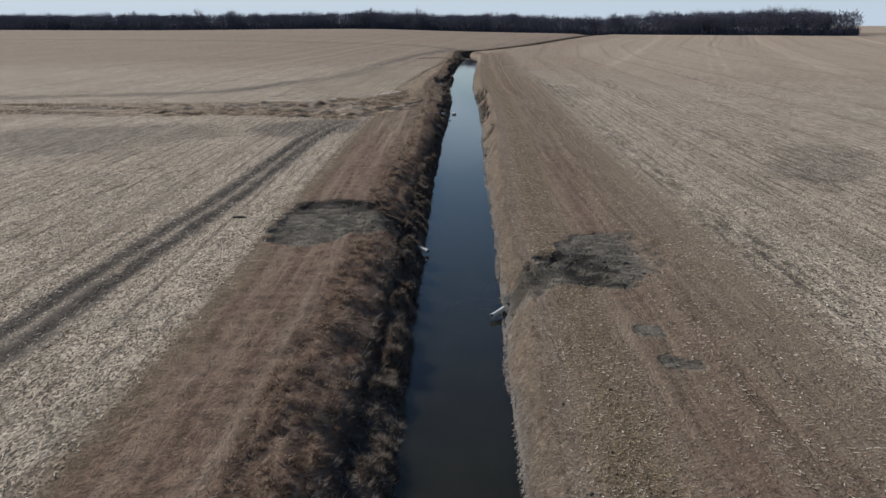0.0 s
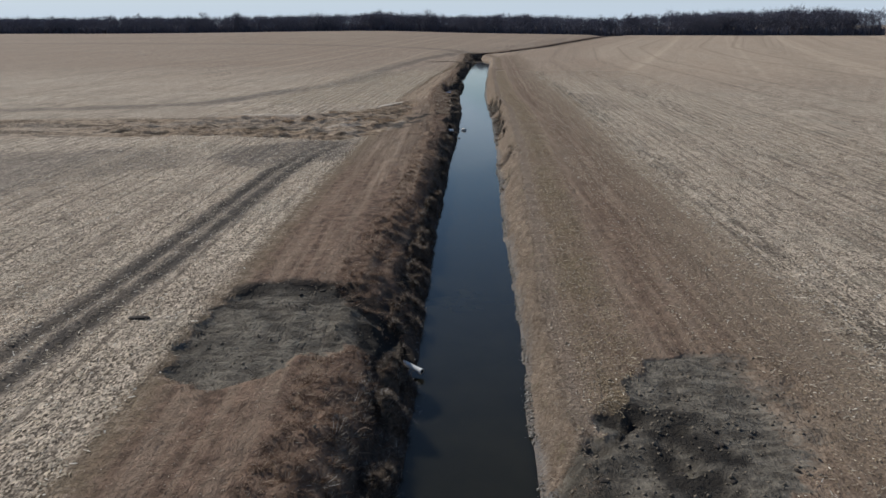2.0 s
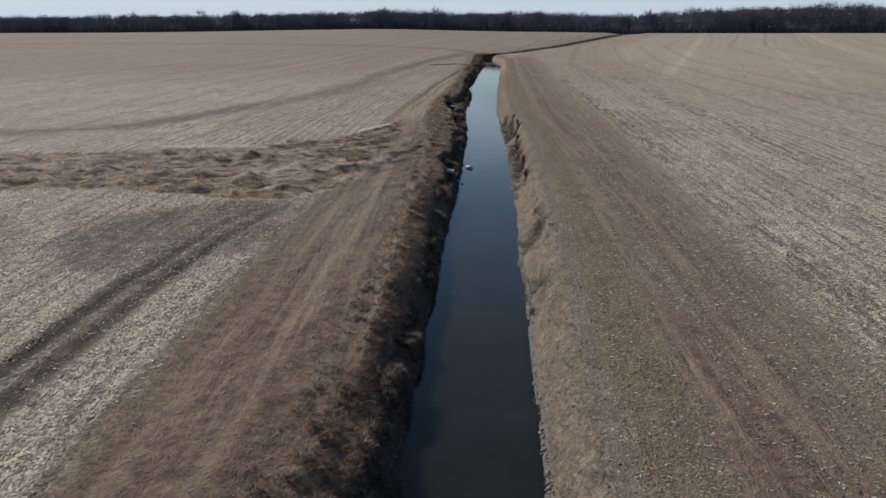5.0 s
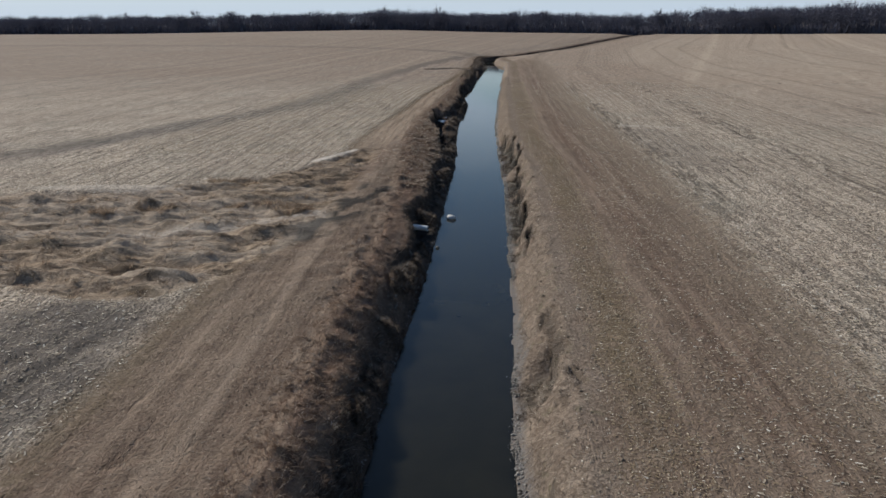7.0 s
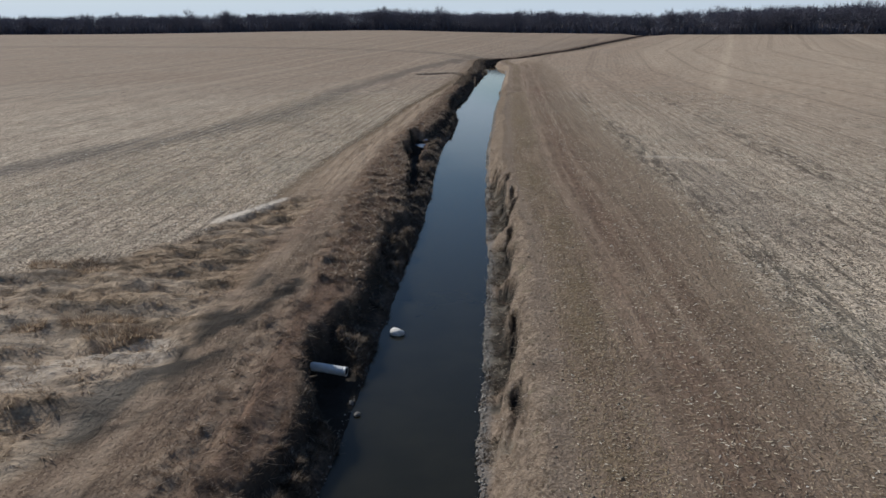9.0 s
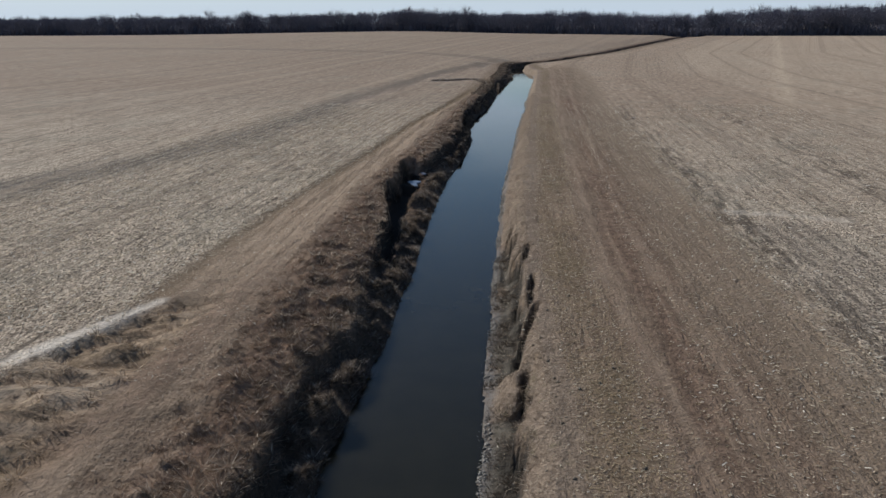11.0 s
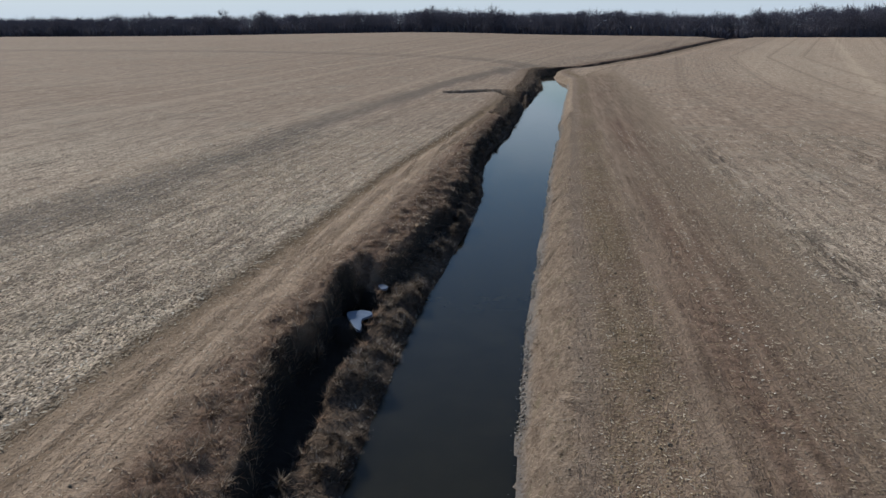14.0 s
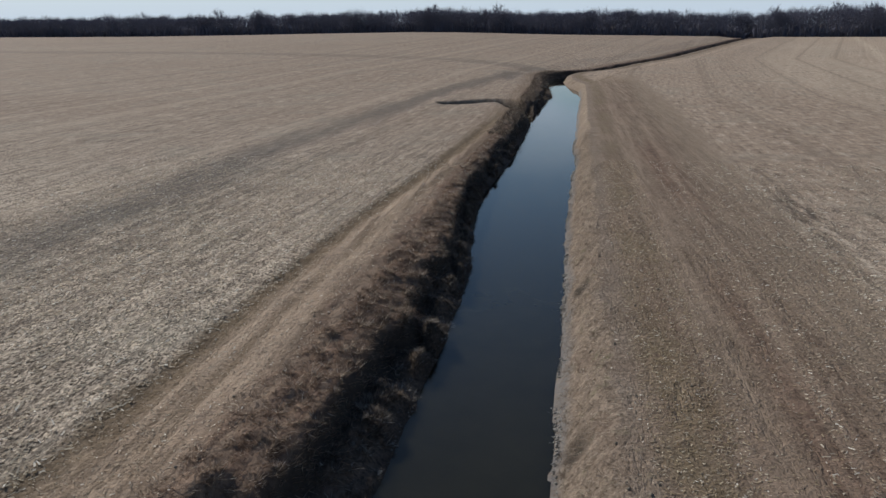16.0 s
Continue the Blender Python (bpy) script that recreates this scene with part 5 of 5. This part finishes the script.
def standing_tree(x, y, tall, spread, seed, label):
    rng = np.random.RandomState(seed)
    trunk, crown = bare_tree(rng, tall, spread, 18, 26, 1.1)
    tree = new("tree")
    tree.location = (x, y, float(height(np.array(float(x)), np.array(float(y)))) - 0.15)
    part("trunk", mesh_raw("trunk", *trunk), MAT_BRUSH, tree)
    part("crown", mesh_raw("crown", *crown, flat=True), MAT_BRUSH, tree)
    return tagged(tree, label, "tree", "taller trees above the woods")


for tx, ty, tall, seed in ((-44, 474, 12.4, 3), (-14, 470, 12.8, 4), (-150, 490, 12.8, 5), (-128, 486, 12.3, 6), (40, 458, 11.6, 7), (96, 452, 12.5, 8)):
    standing_tree(tx, ty, tall, 4.2, seed, "tall leafless tree standing above the woods")


# ---- drain outlets ----
def ring_mesh(name, stations, sides=20):
    """A tube along +x through (x, radius) stations, in order; it may turn back inside itself."""
    t = np.arange(sides) * 2 * math.pi / sides
    co = np.concatenate([np.stack([np.full(sides, sx), r * np.cos(t), r * np.sin(t)], 1) for sx, r in stations])
    i = np.arange(sides)
    j = (i + 1) % sides
    faces = np.concatenate([np.stack([i + k * sides, j + k * sides, j + (k + 1) * sides, i + (k + 1) * sides], 1) for k in range(len(stations) - 1)])
    return mesh_raw(name, co, faces)


def outlet(root, mouth, radius, material, label, ribs):
    """A drain pipe from inside the bank to its open mouth over the water."""
    root, mouth = Vector(root), Vector(mouth)
    d = mouth - root
    long = d.length
    pipe = new("drain_pipe")
    pipe.matrix_basis = Matrix.Translation(root) @ d.to_track_quat("X", "Z").to_matrix().to_4x4()
    stations = []
    if ribs:
        n = int(long / 0.068)
        for k in range(n):
            sx = long * k / n
            stations += [(sx, radius), (sx + 0.022, radius + 0.014), (sx + 0.044, radius)]
    else:
        stations = [(0, radius), (long * 0.5, radius), (long - 0.01, radius)]
    stations += [(long, radius), (long, radius - 0.014)]
    part("barrel", ring_mesh("barrel", stations), material, pipe)
    part("inside", ring_mesh("inside", [(long - 0.002, radius - 0.014), (long - 0.7, radius - 0.02), (long - 0.72, 0.001)]), MAT_HOLE, pipe, "dark open mouth of the pipe")
    part("rim", ring_mesh("rim", [(long - 0.05, radius + 0.002), (long - 0.045, radius + 0.013), (long + 0.004, radius + 0.013), (long + 0.006, radius - 0.010),
                                  (long - 0.02, radius - 0.012)]), material, pipe)
    return tagged(pipe, label, "drain pipe", "drain outlets into the ditch")


outlet((-1.45, 35.60, -1.12), (-0.27, 34.75, -1.33), 0.085, MAT_PVC, "white plastic drain pipe poking out of the grassy ditch bank", False)
outlet((3.1, 27.55, -1.16), (2.20, 26.60, -1.34), 0.080, MAT_PVC, "white plastic drain pipe poking out of the bare ditch bank", False)
outlet((-1.3, 87.85, -0.84), (0.58, 87.50, -0.97), 0.13, MAT_PIPE, "grey corrugated steel culvert pipe in a dark bank hollow", True)


# ---- stones and clods ----
def stone(name, x, y, z, rx, ry, rz, seed, material, label, category, turn=None):
    rng = np.random.RandomState(seed)
    bm = bmesh.new()
    bmesh.ops.create_icosphere(bm, subdivisions=3, radius=1.0)
    off = rng.rand(3) * 50
    for v in bm.verts:
        k = 1 + 0.22 * noise.noise(Vector(v.co) * 1.3 + Vector(off)) + 0.08 * noise.noise(Vector(v.co) * 3.5 + Vector(off))
        v.co = Vector((v.co.x * rx * k, v.co.y * ry * k, max(-0.6, v.co.z) * rz * k))
    for f in bm.faces:
        f.smooth = True
    me = bpy.data.meshes.new(name)
    bm.to_mesh(me)
    bm.free()
    me.materials.append(material)
    ob = new(name, me)
    ob.location = (x, y, z)
    ob.rotation_euler = (0, 0, rng.rand() * 6.28 if turn is None else turn)
    return tagged(ob, label, category)


stone("stone", 1.62, 91.6, WATER + 0.06, 0.26, 0.19, 0.16, 2, MAT_WHITE, "pale rounded stone standing out of the ditch water", "stone")
for k, (sx, sy, r) in enumerate(((0.82, 86.5, 0.20), (1.12, 85.9, 0.15), (0.95, 88.6, 0.12), (0.72, 85.2, 0.13), (1.05, 90.2, 0.10))):
    stone("stone", sx, sy, WATER + 0.03, r * 0.75, r * 0.6, r * 0.45, 10 + k, MAT_STONE, "grey stone at the water's edge below the culvert", "stone")

def ice_sheet(pts, z, label):
    """A thin, slightly domed sheet of old ice with a rounded rim."""
    n = len(pts)
    mx, my = sum(p[0] for p in pts) / n, sum(p[1] for p in pts) / n
    bm = bmesh.new()
    rings = []
    for k, dz in ((1.0, -0.06), (1.02, 0.0), (0.98, 0.008), (0.6, 0.012)):
        rings.append([bm.verts.new((mx + (px - mx) * k, my + (py - my) * k, z + dz + 0.01 * noise.noise(Vector((px * 3, py * 3, k))))) for px, py in pts])
    for a, b in zip(rings[:-1], rings[1:]):
        for i in range(n):
            bm.faces.new((a[i], a[(i + 1) % n], b[(i + 1) % n], b[i]))
    bm.faces.new(rings[-1])
    bmesh.ops.recalc_face_normals(bm, faces=bm.faces)
    bmesh.ops.subdivide_edges(bm, edges=bm.edges, cuts=1, smooth=0.4)
    me = bpy.data.meshes.new("ice_sheet")
    bm.to_mesh(me)
    bm.free()
    me.materials.append(MAT_ICE)
    return tagged(new("ice_sheet", me), label, "ice")


ice_sheet([(-0.66, 129.71), (-0.47, 129.86), (0.05, 129.9), (0.2, 129.6), (0.04, 129.32), (-0.05, 129.19), (-0.0, 128.82), (0.1, 128.21), (-0.09, 128.42), (-0.4, 129.02)], -0.80, "thin patch of grey-blue ice in a hollow of the ditch bank")
ice_sheet([(-0.16, 132.6), (0.09, 132.56), (0.18, 132.13), (0.01, 132.11)], -0.80, "small patch of grey-blue ice on the shaded ditch bank")


def crumbs(name, n, place, size, material, label, category):
    """Many small lumps as one mesh."""
    t = np.array([(1, 0, 0), (-0.4, 0.9, 0), (-0.5, -0.8, 0), (0.1, 0.1, 1.0), (0.3, -0.2, -0.7)])
    f = np.array([(0, 1, 3), (1, 2, 3), (2, 0, 3), (1, 0, 4), (2, 1, 4), (0, 2, 4)])
    x, y = place(n)
    r = size * (0.35 + RNG.rand(n) ** 3 * 1.4)
    a = RNG.rand(n) * 6.28
    c, s_ = np.cos(a), np.sin(a)
    j = t[None] * (0.7 + 0.6 * RNG.rand(n, 5, 1))
    co = np.stack([j[..., 0] * c[:, None] - j[..., 1] * s_[:, None], j[..., 0] * s_[:, None] + j[..., 1] * c[:, None], j[..., 2] * 0.8], -1) * r[:, None, None]
    co += np.stack([x, y, height(x, y) + 0.15 * r], -1)[:, None, :]
    me = mesh_raw(name, co.reshape(-1, 3), ((np.arange(n) * 5)[:, None, None] + f[None]).reshape(-1, 3))
    me.materials.append(material)
    return tagged(new(name, me), label, category, kind="stuff")


def patch_place(cx, cy, rx, ry):
    def at(n):
        x, y = cx + rx * (2 * RNG.rand(n) - 1), cy + ry * (2 * RNG.rand(n) - 1)
        keep = soil_patch(x, y) > 0.35
        return x[keep], y[keep]
    return lambda n: pad(at, n)


def shore_place(n):
    x, y = scatter(n, 11, 190, lambda v: water_r(v) - 0.12, lambda v: water_r(v) + 0.20)
    keep = fbm(x, y, 1.6, 3) + 0.3 * RNG.rand(n) > 0.05
    return x[keep], y[keep]


crumbs("soil_crumbs", 700, patch_place(-4.5, 35.0, 4.4, 5.2), 0.036, MAT_SOIL, "crumbled grey-brown soil over the buried drain line", "soil")
crumbs("soil_crumbs", 900, patch_place(5.7, 29.2, 4.4, 5.0), 0.040, MAT_SOIL, "crumbled grey-brown soil over the buried drain line", "soil")
crumbs("dirt_clods", 500, lambda n: scatter(n, 11, 175, lambda v: top_l(v) - 1.6, lambda v: top_l(v) + 0.4), 0.032, MAT_SOIL, "small soil clods along the ditch edge", "soil")
crumbs("dirt_clods", 1500, lambda n: scatter(n, 11, 175, lambda v: top_r(v) - 0.6, lambda v: top_r(v) + 2.0), 0.04, MAT_SOIL, "small soil clods along the ditch edge", "soil")
crumbs("shore_debris", 14000, lambda n: pad(shore_place, n), 0.038, MAT_SHORE, "grey dried scum and debris along the waterline", "debris")
crumbs("shore_debris", 2500, lambda n: scatter(n, 11, 190, lambda v: water_l(v) - 0.12, lambda v: water_l(v) + 0.06), 0.035, MAT_SHORE, "grey dried scum and debris along the waterline", "debris")

rng = np.random.RandomState(9)
for k in range(22):
    if k < 12:
        cx, cy = 5.9 + rng.randn() * 0.8, 28.2 + rng.randn() * 1.3
    else:
        cx, cy = -2.6 + rng.randn() * 0.7, 38.2 + rng.randn() * 0.5
    r = 0.04 + 0.06 * rng.rand() ** 2
    cz = float(height(np.array(cx), np.array(cy)))
    stone("clod", cx, cy, cz + 0.3 * r, r * 1.3, r, r * 0.5, 40 + k, MAT_CLOD, "dark clod of wet soil on the disturbed ground", "soil clod")

# one dark flat lump on the field beside the wheel tracks
lx, ly = -9.2, 35.7
stone("clod", lx, ly, float(height(np.array(lx), np.array(ly))) + 0.03, 0.34, 0.13, 0.05, 97, MAT_CLOD, "flat dark lump of soil lying on the corn field", "soil clod", 0.1)
